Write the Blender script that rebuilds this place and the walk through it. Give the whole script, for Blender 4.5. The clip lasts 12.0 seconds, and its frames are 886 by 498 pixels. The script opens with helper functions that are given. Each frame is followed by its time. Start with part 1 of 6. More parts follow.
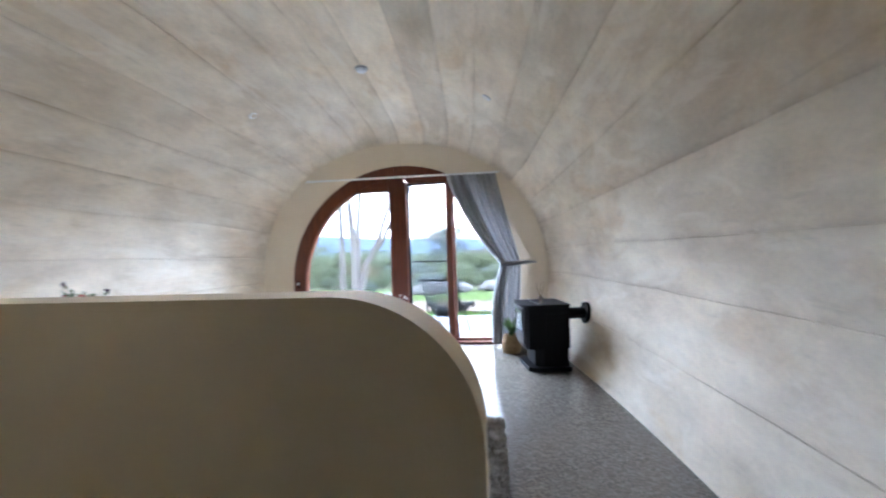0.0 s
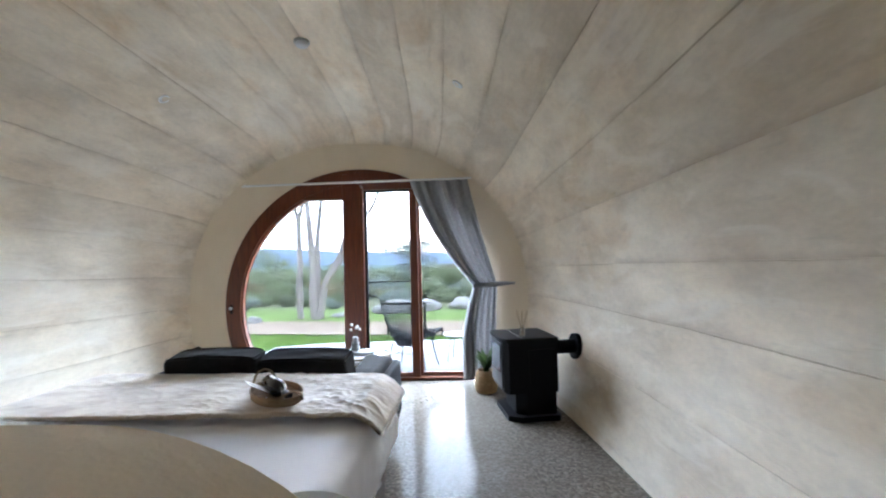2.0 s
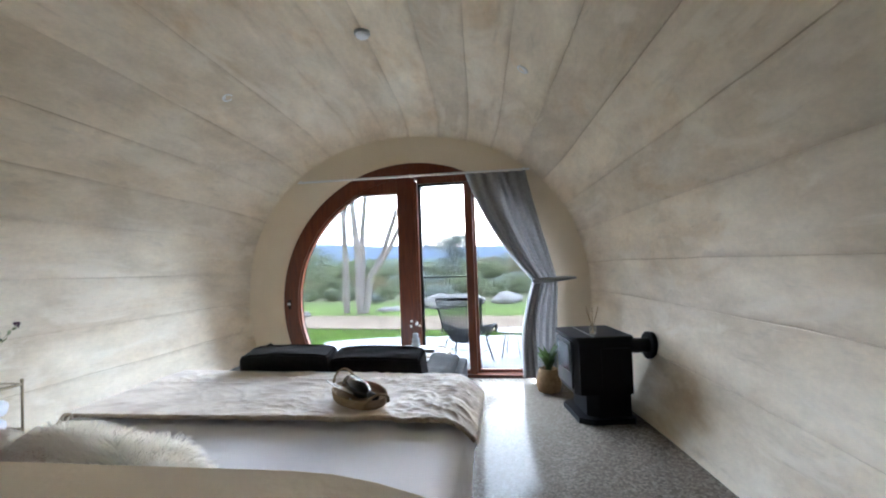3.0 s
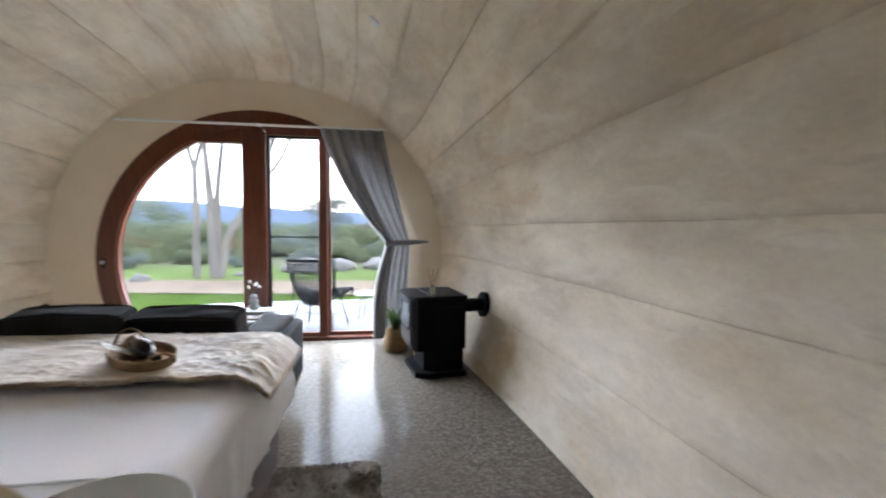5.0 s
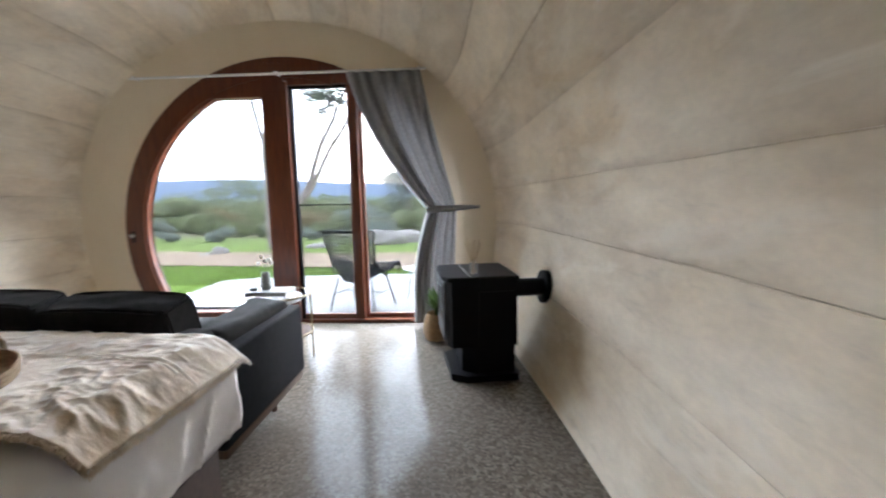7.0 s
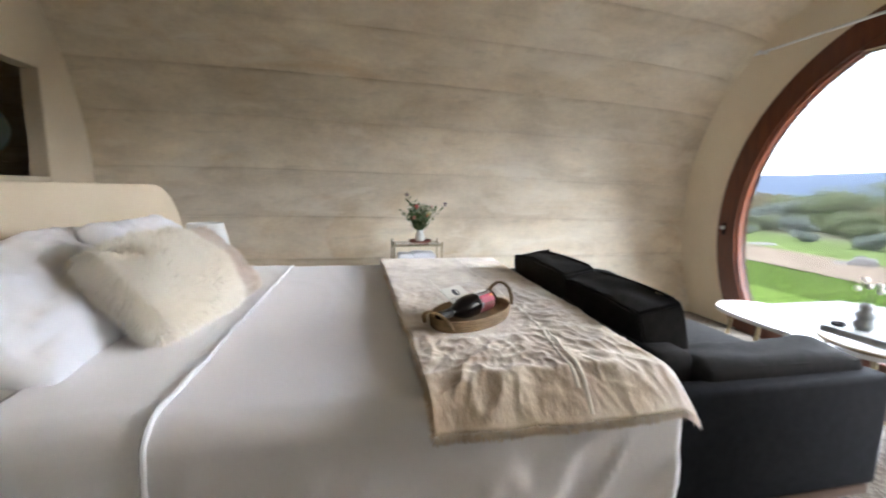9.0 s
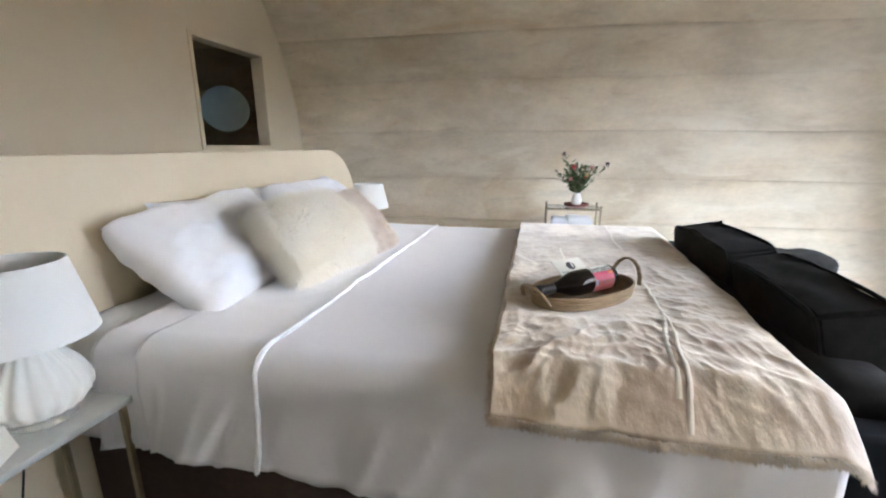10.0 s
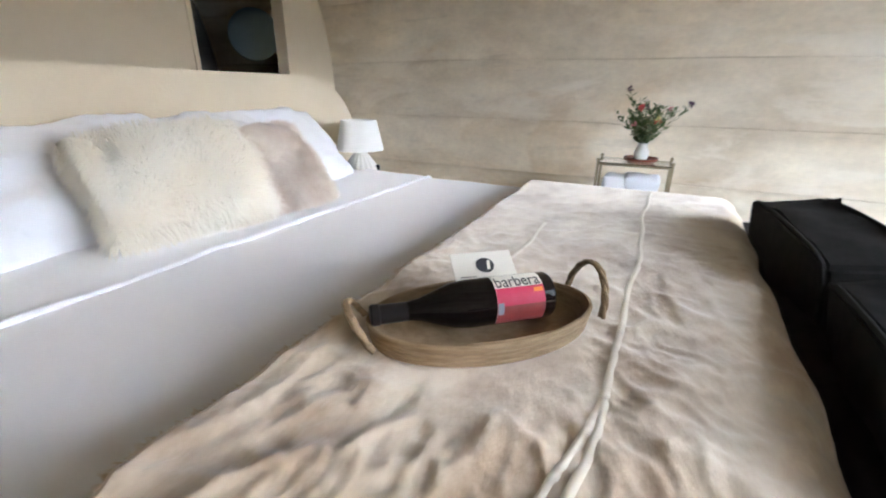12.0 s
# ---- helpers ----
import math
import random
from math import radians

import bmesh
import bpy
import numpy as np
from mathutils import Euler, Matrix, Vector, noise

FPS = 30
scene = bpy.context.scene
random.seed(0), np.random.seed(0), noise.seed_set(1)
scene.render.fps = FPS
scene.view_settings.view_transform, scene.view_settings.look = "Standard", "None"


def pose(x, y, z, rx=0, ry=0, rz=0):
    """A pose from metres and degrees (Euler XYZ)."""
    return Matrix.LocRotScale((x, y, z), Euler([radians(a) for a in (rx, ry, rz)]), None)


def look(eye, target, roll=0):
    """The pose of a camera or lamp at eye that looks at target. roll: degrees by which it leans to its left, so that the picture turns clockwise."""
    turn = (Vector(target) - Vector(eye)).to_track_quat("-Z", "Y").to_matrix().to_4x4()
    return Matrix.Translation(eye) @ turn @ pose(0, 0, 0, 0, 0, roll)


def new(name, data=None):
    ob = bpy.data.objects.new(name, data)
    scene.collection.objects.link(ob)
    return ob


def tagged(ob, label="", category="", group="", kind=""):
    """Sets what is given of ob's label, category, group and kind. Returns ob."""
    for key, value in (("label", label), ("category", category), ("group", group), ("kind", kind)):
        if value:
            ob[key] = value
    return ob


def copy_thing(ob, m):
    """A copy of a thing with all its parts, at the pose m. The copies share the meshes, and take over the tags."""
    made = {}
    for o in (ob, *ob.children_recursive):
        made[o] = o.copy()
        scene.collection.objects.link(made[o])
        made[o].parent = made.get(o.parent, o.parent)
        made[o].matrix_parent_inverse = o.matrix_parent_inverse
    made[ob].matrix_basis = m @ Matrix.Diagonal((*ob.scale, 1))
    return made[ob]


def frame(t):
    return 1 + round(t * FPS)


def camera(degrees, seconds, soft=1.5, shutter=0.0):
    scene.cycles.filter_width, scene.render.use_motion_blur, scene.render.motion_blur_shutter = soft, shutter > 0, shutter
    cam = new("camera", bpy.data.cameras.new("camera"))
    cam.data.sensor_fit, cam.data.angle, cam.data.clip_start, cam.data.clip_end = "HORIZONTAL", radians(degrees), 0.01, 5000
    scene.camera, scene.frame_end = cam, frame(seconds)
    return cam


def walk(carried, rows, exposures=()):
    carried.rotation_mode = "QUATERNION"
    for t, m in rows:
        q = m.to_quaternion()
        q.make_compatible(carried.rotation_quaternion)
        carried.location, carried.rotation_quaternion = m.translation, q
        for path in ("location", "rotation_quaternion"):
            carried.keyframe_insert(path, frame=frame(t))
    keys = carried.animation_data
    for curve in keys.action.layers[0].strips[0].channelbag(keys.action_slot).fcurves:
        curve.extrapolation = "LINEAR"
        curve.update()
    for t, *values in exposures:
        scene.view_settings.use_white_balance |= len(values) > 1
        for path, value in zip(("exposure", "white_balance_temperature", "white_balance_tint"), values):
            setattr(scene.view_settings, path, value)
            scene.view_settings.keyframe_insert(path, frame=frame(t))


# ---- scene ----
cam = camera(92.9, 12.0, soft=2.0, shutter=0.4)
PATH = [
    (0, (0.246, 0.405, 1.288), (0.012, 2.391, 1.298), -1.9),
    (0.5, (0.312, 0.619, 1.257), (0.351, 2.618, 1.226), -1.6),
    (1, (0.293, 0.872, 1.307), (0.349, 2.871, 1.287), -0.1),
    (1.5, (0.27, 1.07, 1.333), (0.312, 3.069, 1.348), -0.5),
    (2, (0.233, 1.256, 1.344), (0.141, 3.253, 1.415), -1.6),
    (2.5, (0.068, 1.334, 1.344), (-0.157, 3.32, 1.404), -1.7),
    (2.7, (0.001, 1.358, 1.364), (-0.262, 3.34, 1.422), -2.0),
    (4.3, (-0.024, 1.362, 1.321), (-0.119, 3.358, 1.247), -1.5),
    (4.5, (0.101, 1.373, 1.329), (0.082, 3.37, 1.234), -0.9),
    (5, (0.291, 1.391, 1.293), (0.583, 3.367, 1.181), 0.5),
    (5.5, (0.383, 1.538, 1.291), (0.92, 3.463, 1.197), 0.0),
    (6, (0.498, 1.766, 1.249), (0.979, 3.702, 1.108), -1.5),
    (6.5, (0.602, 2.016, 1.218), (0.835, 3.99, 1.0), -2.0),
    (6.7, (0.648, 2.106, 1.212), (0.778, 4.087, 0.974), -1.8),
    (8.3, (0.717, 2.698, 1.199), (-0.903, 3.839, 0.923), 0.7),
    (8.5, (0.735, 2.75, 1.183), (-1.043, 3.629, 0.923), 0.3),
    (9, (0.702, 2.853, 1.176), (-1.236, 3.264, 0.896), 1.2),
    (9.5, (0.663, 2.951, 1.157), (-1.306, 2.922, 0.808), -0.1),
    (10, (0.638, 3.089, 1.188), (-1.262, 2.676, 0.716), -0.3),
    (10.5, (0.552, 3.224, 1.137), (-1.308, 2.714, 0.607), 0.2),
    (11, (0.389, 3.328, 1.115), (-1.444, 2.772, 0.542), 0.4),
    (11.5, (0.131, 3.401, 1.115), (-1.664, 2.771, 0.498), 1.3),
    (12, (-0.085, 3.451, 1.104), (-1.782, 2.662, 0.398), 0.7),
]
EXPOSURES = [(0.0, 4.66, 4980, 11.5), (1.2, 4.52, 5060, 10.5), (2.5, 4.22, 5300, 8.5), (4.4, 4.12, 5400, 10.5), (5.5, 4.14, 5760, 12), (6.5, 4.09, 5740, 10.5), (8.5, 3.95, 6000, 12), (9.5, 4.30, 5770, 10.5), (10.5, 4.28, 5650, 10.5), (12.0, 4.24, 5680, 10.5)]
walk(cam, [(t, look(eye, target, roll)) for t, eye, target, roll in PATH], exposures=EXPOSURES)


# ---- world, sun, exposure ----
world = bpy.data.worlds.new("sky")
scene.world = world
world.use_nodes = True
wn = world.node_tree
sky = wn.nodes.new("ShaderNodeTexSky")
sky.sky_type = "NISHITA"
sky.sun_disc = False
sky.sun_elevation, sky.sun_rotation = radians(12), radians(3)
sky.air_density, sky.dust_density, sky.ozone_density = 1.0, 3.0, 1.0
cloud = wn.nodes.new("ShaderNodeTexNoise")
cloud.inputs["Scale"].default_value, cloud.inputs["Detail"].default_value = 2.2, 6
ramp = wn.nodes.new("ShaderNodeValToRGB")
ramp.color_ramp.elements[0].position, ramp.color_ramp.elements[0].color = 0.35, (0.55, 0.55, 0.55, 1)
ramp.color_ramp.elements[1].position, ramp.color_ramp.elements[1].color = 0.65, (0.95, 0.95, 0.95, 1)
mixs = wn.nodes.new("ShaderNodeMix")
mixs.data_type = "RGBA"
wn.links.new(cloud.outputs["Fac"], ramp.inputs["Fac"])
wn.links.new(ramp.outputs["Color"], mixs.inputs["Factor"])
wn.links.new(sky.outputs["Color"], mixs.inputs[6])
mixs.inputs[7].default_value = (12.0, 12.4, 13.0, 1)
wn.links.new(mixs.outputs[2], wn.nodes["Background"].inputs["Color"])
wn.nodes["Background"].inputs["Strength"].default_value = 0.15
sun = new("sun", bpy.data.lights.new("sun", "SUN"))
sun.data.energy, sun.data.angle, sun.data.color = 4.8, radians(118), (0.92, 0.96, 1.0)
sun.matrix_world = look((0, 0, 20), (-0.07, -0.93, 19.69))


# ---- materials ----
def material(name, color, rough=0.6, metal=0.0, spec=0.5, color2=None, scale=6.0, stretch=(1, 1, 1), detail=6.0,
             bump=0.0, bump_scale=60.0, vary=0.0, island=False, contrast=(0.35, 0.65), trans=0.0, ior=1.45, sheen=0.0, bump_stretch=None, translucent=0.0):
    m = bpy.data.materials.new(name)
    m.use_nodes = True
    t = m.node_tree
    b = t.nodes["Principled BSDF"]
    b.inputs["Base Color"].default_value = (*color, 1)
    b.inputs["Roughness"].default_value = rough
    b.inputs["Metallic"].default_value = metal
    b.inputs["Specular IOR Level"].default_value = spec
    b.inputs["IOR"].default_value = ior
    b.inputs["Transmission Weight"].default_value = trans
    b.inputs["Sheen Weight"].default_value = sheen
    tc = t.nodes.new("ShaderNodeTexCoord")
    out = None
    if color2 is not None:
        mp = t.nodes.new("ShaderNodeMapping")
        mp.inputs["Scale"].default_value = stretch
        t.links.new(tc.outputs["Object"], mp.inputs["Vector"])
        n = t.nodes.new("ShaderNodeTexNoise")
        n.inputs["Scale"].default_value, n.inputs["Detail"].default_value = scale, detail
        n.inputs["Roughness"].default_value = 0.62
        t.links.new(mp.outputs["Vector"], n.inputs["Vector"])
        r = t.nodes.new("ShaderNodeValToRGB")
        r.color_ramp.elements[0].position, r.color_ramp.elements[1].position = contrast
        r.color_ramp.elements[0].color, r.color_ramp.elements[1].color = (*color, 1), (*color2, 1)
        t.links.new(n.outputs["Fac"], r.inputs["Fac"])
        out = r.outputs["Color"]
    if vary:
        if island:
            src = t.nodes.new("ShaderNodeNewGeometry").outputs["Random Per Island"]
        else:
            src = t.nodes.new("ShaderNodeObjectInfo").outputs["Random"]
        rg = t.nodes.new("ShaderNodeMapRange")
        rg.inputs["To Min"].default_value, rg.inputs["To Max"].default_value = 1 - vary, 1 + vary
        t.links.new(src, rg.inputs["Value"])
        hsv = t.nodes.new("ShaderNodeHueSaturation")
        hsv.inputs["Color"].default_value = (*color, 1)
        if out:
            t.links.new(out, hsv.inputs["Color"])
        t.links.new(rg.outputs["Result"], hsv.inputs["Value"])
        out = hsv.outputs["Color"]
    if out:
        t.links.new(out, b.inputs["Base Color"])
    if bump:
        mp2 = t.nodes.new("ShaderNodeMapping")
        mp2.inputs["Scale"].default_value = bump_stretch or stretch
        t.links.new(tc.outputs["Object"], mp2.inputs["Vector"])
        n2 = t.nodes.new("ShaderNodeTexNoise")
        n2.inputs["Scale"].default_value, n2.inputs["Detail"].default_value = bump_scale, 8
        t.links.new(mp2.outputs["Vector"], n2.inputs["Vector"])
        bp = t.nodes.new("ShaderNodeBump")
        bp.inputs["Strength"].default_value, bp.inputs["Distance"].default_value = 1.0, bump
        t.links.new(n2.outputs["Fac"], bp.inputs["Height"])
        t.links.new(bp.outputs["Normal"], b.inputs["Normal"])
    if translucent:
        tr = t.nodes.new("ShaderNodeBsdfTranslucent")
        mixer = t.nodes.new("ShaderNodeMixShader")
        mixer.inputs["Fac"].default_value = translucent
        tr.inputs["Color"].default_value = (*color, 1)
        if out:
            t.links.new(out, tr.inputs["Color"])
        t.links.new(b.outputs["BSDF"], mixer.inputs[1])
        t.links.new(tr.outputs["BSDF"], mixer.inputs[2])
        t.links.new(mixer.outputs["Shader"], t.nodes["Material Output"].inputs["Surface"])
    return m


def concrete(name, island, vary):
    """Board-marked concrete: pale cement with cloudy patches, chalky bloom, pits, and brown grime along the joints."""
    m = material(name, (0.70, 0.585, 0.425), rough=0.72, spec=0.3, color2=(0.84, 0.745, 0.59), scale=2.6, stretch=(1, 0.42, 1),
                 detail=14, bump=0.0014, bump_scale=7, vary=vary, island=island, contrast=(0.36, 0.64), bump_stretch=(1, 0.3, 1))
    t = m.node_tree
    b = t.nodes["Principled BSDF"]
    prev = b.inputs["Base Color"].links[0].from_socket
    tc = t.nodes["Texture Coordinate"]

    def cloud_of(scale, stretch, seed, warp=0.4):
        mp = t.nodes.new("ShaderNodeMapping")
        mp.inputs["Scale"].default_value, mp.inputs["Location"].default_value = stretch, (seed, seed, seed)
        t.links.new(tc.outputs["Object"], mp.inputs["Vector"])
        n = t.nodes.new("ShaderNodeTexNoise")
        n.inputs["Scale"].default_value, n.inputs["Detail"].default_value = scale, 12
        n.inputs["Roughness"].default_value, n.inputs["Distortion"].default_value = 0.6, warp
        t.links.new(mp.outputs["Vector"], n.inputs["Vector"])
        return n.outputs["Fac"]

    def ranged(value, lo, hi, a, z):
        rg = t.nodes.new("ShaderNodeMapRange")
        for k, v in (("From Min", lo), ("From Max", hi), ("To Min", a), ("To Max", z)):
            rg.inputs[k].default_value = v
        t.links.new(value, rg.inputs["Value"])
        return rg.outputs["Result"]

    def calc(op, a, c):
        k = t.nodes.new("ShaderNodeMath")
        k.operation = op
        for sock, v in zip(k.inputs, (a, c)):
            if isinstance(v, (int, float)):
                sock.default_value = v
            else:
                t.links.new(v, sock)
        return k.outputs[0]

    def mixed(kind, fac, a, colour):
        mx = t.nodes.new("ShaderNodeMix")
        mx.data_type, mx.blend_type = "RGBA", kind
        if isinstance(fac, (int, float)):
            mx.inputs["Factor"].default_value = fac
        else:
            t.links.new(fac, mx.inputs["Factor"])
        t.links.new(a, mx.inputs[6])
        if isinstance(colour, tuple):
            mx.inputs[7].default_value = (*colour, 1)
        else:
            t.links.new(colour, mx.inputs[7])
        return mx.outputs[2]

    for sc, st, lo, hi, dark, light, seed in ((1.1, (1, 0.7, 1), 0.40, 0.60, 0.88, 1.05, 21.0), (4.5, (1, 0.45, 1), 0.36, 0.64, 0.93, 1.05, 3.0),
                                              (38, (1, 0.6, 1), 0.35, 0.65, 0.955, 1.03, 9.0), (12.0, (1, 0.16, 1), 0.60, 0.68, 1.0, 0.90, 71.0)):
        prev = mixed("MULTIPLY", 1.0, prev, ranged(cloud_of(sc, st, seed), lo, hi, dark, light))
    # chalky bloom in ragged patches
    prev = mixed("MIX", ranged(cloud_of(3.8, (1, 0.28, 1), 33.0, 0.9), 0.55, 0.64, 0.0, 0.42), prev, (0.86, 0.79, 0.67))
    # rusty brown stains
    prev = mixed("MULTIPLY", ranged(cloud_of(1.7, (1, 0.5, 1), 55.0, 0.8), 0.57, 0.70, 0.0, 0.75), prev, (0.86, 0.76, 0.62))
    # grime beside the joints, which comes and goes along their length
    uv = t.nodes.new("ShaderNodeUVMap")
    uv.uv_map = "joint_distance"
    sep = t.nodes.new("ShaderNodeSeparateXYZ")
    t.links.new(uv.outputs["UV"], sep.inputs["Vector"])
    wob = ranged(cloud_of(7.0, (1, 0.5, 1), 90.0), 0.3, 0.7, -0.012, 0.012)
    for axis, reach, most, seed in (("X", 0.05, 0.42, 15.0), ("Y", 0.025, 0.16, 27.0)):
        near = ranged(calc("ADD", sep.outputs[axis], wob), 0.0, reach, 1.0, 0.0)
        patch = ranged(cloud_of(1.6, (1, 0.9, 1), seed), 0.42, 0.62, 0.02, most)
        prev = mixed("MULTIPLY", calc("MULTIPLY", calc("POWER", near, 1.6), patch), prev, (0.50, 0.40, 0.29))
    t.links.new(prev, b.inputs["Base Color"])
    # shallow voids and trowel marks
    old = b.inputs["Normal"].links[0].from_node
    pits = ranged(cloud_of(16.0, (1, 0.12, 1), 71.0), 0.60, 0.68, 1.0, 0.0)
    bp = t.nodes.new("ShaderNodeBump")
    bp.inputs["Strength"].default_value, bp.inputs["Distance"].default_value = 0.7, 0.002
    t.links.new(pits, bp.inputs["Height"])
    t.links.new(old.outputs["Normal"], bp.inputs["Normal"])
    t.links.new(bp.outputs["Normal"], b.inputs["Normal"])
    return m


def terrazzo(name):
    """Polished concrete floor with exposed stones."""
    m = material(name, (0.30, 0.28, 0.25), rough=0.16, spec=0.31)
    t = m.node_tree
    b = t.nodes["Principled BSDF"]
    tc = t.nodes["Texture Coordinate"]
    prev = None
    for sc, stops in ((75, ((0.0, (0.048, 0.041, 0.033)), (0.35, (0.11, 0.094, 0.075)), (0.7, (0.165, 0.144, 0.117)), (1.0, (0.25, 0.224, 0.187)))), ):
        v = t.nodes.new("ShaderNodeTexVoronoi")
        v.inputs["Scale"].default_value = sc
        t.links.new(tc.outputs["Object"], v.inputs["Vector"])
        sep = t.nodes.new("ShaderNodeSeparateColor")
        t.links.new(v.outputs["Color"], sep.inputs["Color"])
        r = t.nodes.new("ShaderNodeValToRGB")
        while len(r.color_ramp.elements) < len(stops):
            r.color_ramp.elements.new(0.5)
        for e, (p, c) in zip(r.color_ramp.elements, stops):
            e.position, e.color = p, (*c, 1)
        t.links.new(sep.outputs[0], r.inputs["Fac"])
        prev = r.outputs["Color"]
    n = t.nodes.new("ShaderNodeTexNoise")
    n.inputs["Scale"].default_value, n.inputs["Detail"].default_value = 1.6, 8
    t.links.new(tc.outputs["Object"], n.inputs["Vector"])
    mx = t.nodes.new("ShaderNodeMix")
    mx.data_type = "RGBA"
    mx.inputs[7].default_value = (0.15, 0.130, 0.105, 1)
    rg = t.nodes.new("ShaderNodeMapRange")
    rg.inputs["From Min"].default_value, rg.inputs["From Max"].default_value = 0.35, 0.7
    rg.inputs["To Min"].default_value, rg.inputs["To Max"].default_value = 0.25, 0.65
    t.links.new(n.outputs["Fac"], rg.inputs["Value"])
    t.links.new(rg.outputs["Result"], mx.inputs["Factor"])
    t.links.new(prev, mx.inputs[6])
    t.links.new(mx.outputs[2], b.inputs["Base Color"])
    rg2 = t.nodes.new("ShaderNodeMapRange")
    rg2.inputs["To Min"].default_value, rg2.inputs["To Max"].default_value = 0.07, 0.20
    t.links.new(n.outputs["Fac"], rg2.inputs["Value"])
    t.links.new(rg2.outputs["Result"], b.inputs["Roughness"])
    return m


M_WALL = concrete("board_marked_concrete", False, 0.07)
M_CEIL = concrete("board_marked_concrete_ceiling", True, 0.13)
M_JOINT = material("concrete_joint", (0.50, 0.415, 0.31), 0.9, color2=(0.78, 0.68, 0.53), scale=2.2)
M_PLASTER = material("beige_plaster", (0.72, 0.615, 0.455), 0.8, spec=0.25, color2=(0.76, 0.66, 0.50), scale=2.0, bump=0.0012, bump_scale=90)
M_FLOOR = terrazzo("polished_concrete")
M_WOOD = material("red_hardwood", (0.075, 0.018, 0.006), 0.34, color2=(0.14, 0.036, 0.011), scale=5, stretch=(9, 9, 0.8), bump=0.0006, bump_scale=30)
# pane tint stands in for a lower exposure of the outdoors
M_GLASS = material("view_dimming_glass", (0.085, 0.088, 0.091), 0.0, trans=1.0, ior=1.2)
M_CLEAR = material("clear_glass", (1, 1, 1), 0.0, trans=1.0, ior=1.3)
M_BLACKMETAL = material("matt_black_steel", (0.005, 0.005, 0.006), 0.42, spec=0.10, bump=0.0003, bump_scale=250)
M_BLACKGLOSS = material("black_glass", (0.01, 0.01, 0.011), 0.12, spec=0.12)
M_STEEL = material("brushed_steel", (0.6, 0.6, 0.6), 0.3, metal=1.0)
M_BRASS = material("aged_brass", (0.42, 0.35, 0.23), 0.32, metal=1.0, color2=(0.32, 0.26, 0.16), scale=12)
M_WHITEPAINT = material("white_paint", (0.8, 0.8, 0.79), 0.5)
M_SHEET = material("white_cotton", (0.80, 0.81, 0.85), 0.9, spec=0.15, color2=(0.83, 0.84, 0.875), scale=3, bump=0.0015, bump_scale=22, sheen=0.2)
M_PILLOW = material("white_pillow_cotton", (0.85, 0.86, 0.91), 0.9, spec=0.1, color2=(0.875, 0.88, 0.925), scale=3, bump=0.002, bump_scale=14, sheen=0.2)
M_COVER = material("pale_grey_coverlet", (0.845, 0.845, 0.90), 0.9, spec=0.1, color2=(0.86, 0.86, 0.91), scale=2.5, bump=0.003, bump_scale=7, sheen=0.2)
M_MATTRESS = material("white_quilted_ticking", (0.78, 0.77, 0.77), 0.9, bump=0.001, bump_scale=80)
M_BEDBASE = material("dark_brown_fabric", (0.045, 0.028, 0.022), 0.85, color2=(0.062, 0.04, 0.03), scale=40, bump=0.001, bump_scale=300)
# mottling holds the fur's own patches plus painted shine and shading of the pile
M_THROW = material("cream_fur_throw", (0.45, 0.34, 0.235), 0.5, spec=0.3, color2=(0.72, 0.62, 0.49), scale=4.2, stretch=(1, 1.8, 1), detail=11, bump=0.0012, bump_scale=75, sheen=0.6, contrast=(0.38, 0.60))
M_SEAM = material("cream_stitched_seam", (0.82, 0.75, 0.65), 0.8, color2=(0.82, 0.76, 0.67), scale=20)
M_FUR = material("cream_sheepskin", (0.87, 0.84, 0.775), 0.95, spec=0.05, color2=(0.91, 0.89, 0.84), scale=5, bump=0.002, bump_scale=25, sheen=0.6, translucent=0.5)
M_FURTAN = material("tan_sheepskin", (0.60, 0.50, 0.44), 0.95, spec=0.05, color2=(0.87, 0.83, 0.77), scale=4.5, bump=0.002, bump_scale=25, sheen=0.6, translucent=0.5)
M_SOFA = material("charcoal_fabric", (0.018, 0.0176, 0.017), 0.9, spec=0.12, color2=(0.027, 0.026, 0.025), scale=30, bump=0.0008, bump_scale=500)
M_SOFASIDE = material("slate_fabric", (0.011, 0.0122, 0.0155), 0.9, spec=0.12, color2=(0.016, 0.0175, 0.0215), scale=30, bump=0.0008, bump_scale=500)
M_DARKWOOD = material("walnut", (0.06, 0.03, 0.015), 0.45, color2=(0.10, 0.055, 0.028), scale=8, stretch=(8, 1, 8))
M_CURTAIN = material("grey_linen", (0.33, 0.325, 0.325), 0.9, color2=(0.40, 0.395, 0.395), scale=40, bump=0.0006, bump_scale=500, translucent=0.40)
M_SHEER = material("sheer_white_voile", (0.36, 0.36, 0.37), 0.9, color2=(0.42, 0.42, 0.43), scale=60, translucent=0.15)
M_WICKER = material("seagrass_wicker", (0.30, 0.19, 0.09), 0.8, color2=(0.46, 0.31, 0.16), scale=30, bump=0.003, bump_scale=120)
M_LEAF = material("leaf_green", (0.06, 0.10, 0.025), 0.5, color2=(0.10, 0.15, 0.045), scale=9, translucent=0.3)
M_MARBLE = material("grey_marble", (0.36, 0.37, 0.35), 0.22, color2=(0.50, 0.51, 0.49), scale=5, detail=10)
M_TABLETOP = material("white_marble", (0.74, 0.74, 0.73), 0.12, color2=(0.82, 0.82, 0.81), scale=4, detail=10)
M_CERAMIC = material("white_ceramic", (0.78, 0.77, 0.73), 0.35)
M_GREYCERAMIC = material("grey_stoneware", (0.34, 0.34, 0.33), 0.6, color2=(0.42, 0.42, 0.40), scale=20)
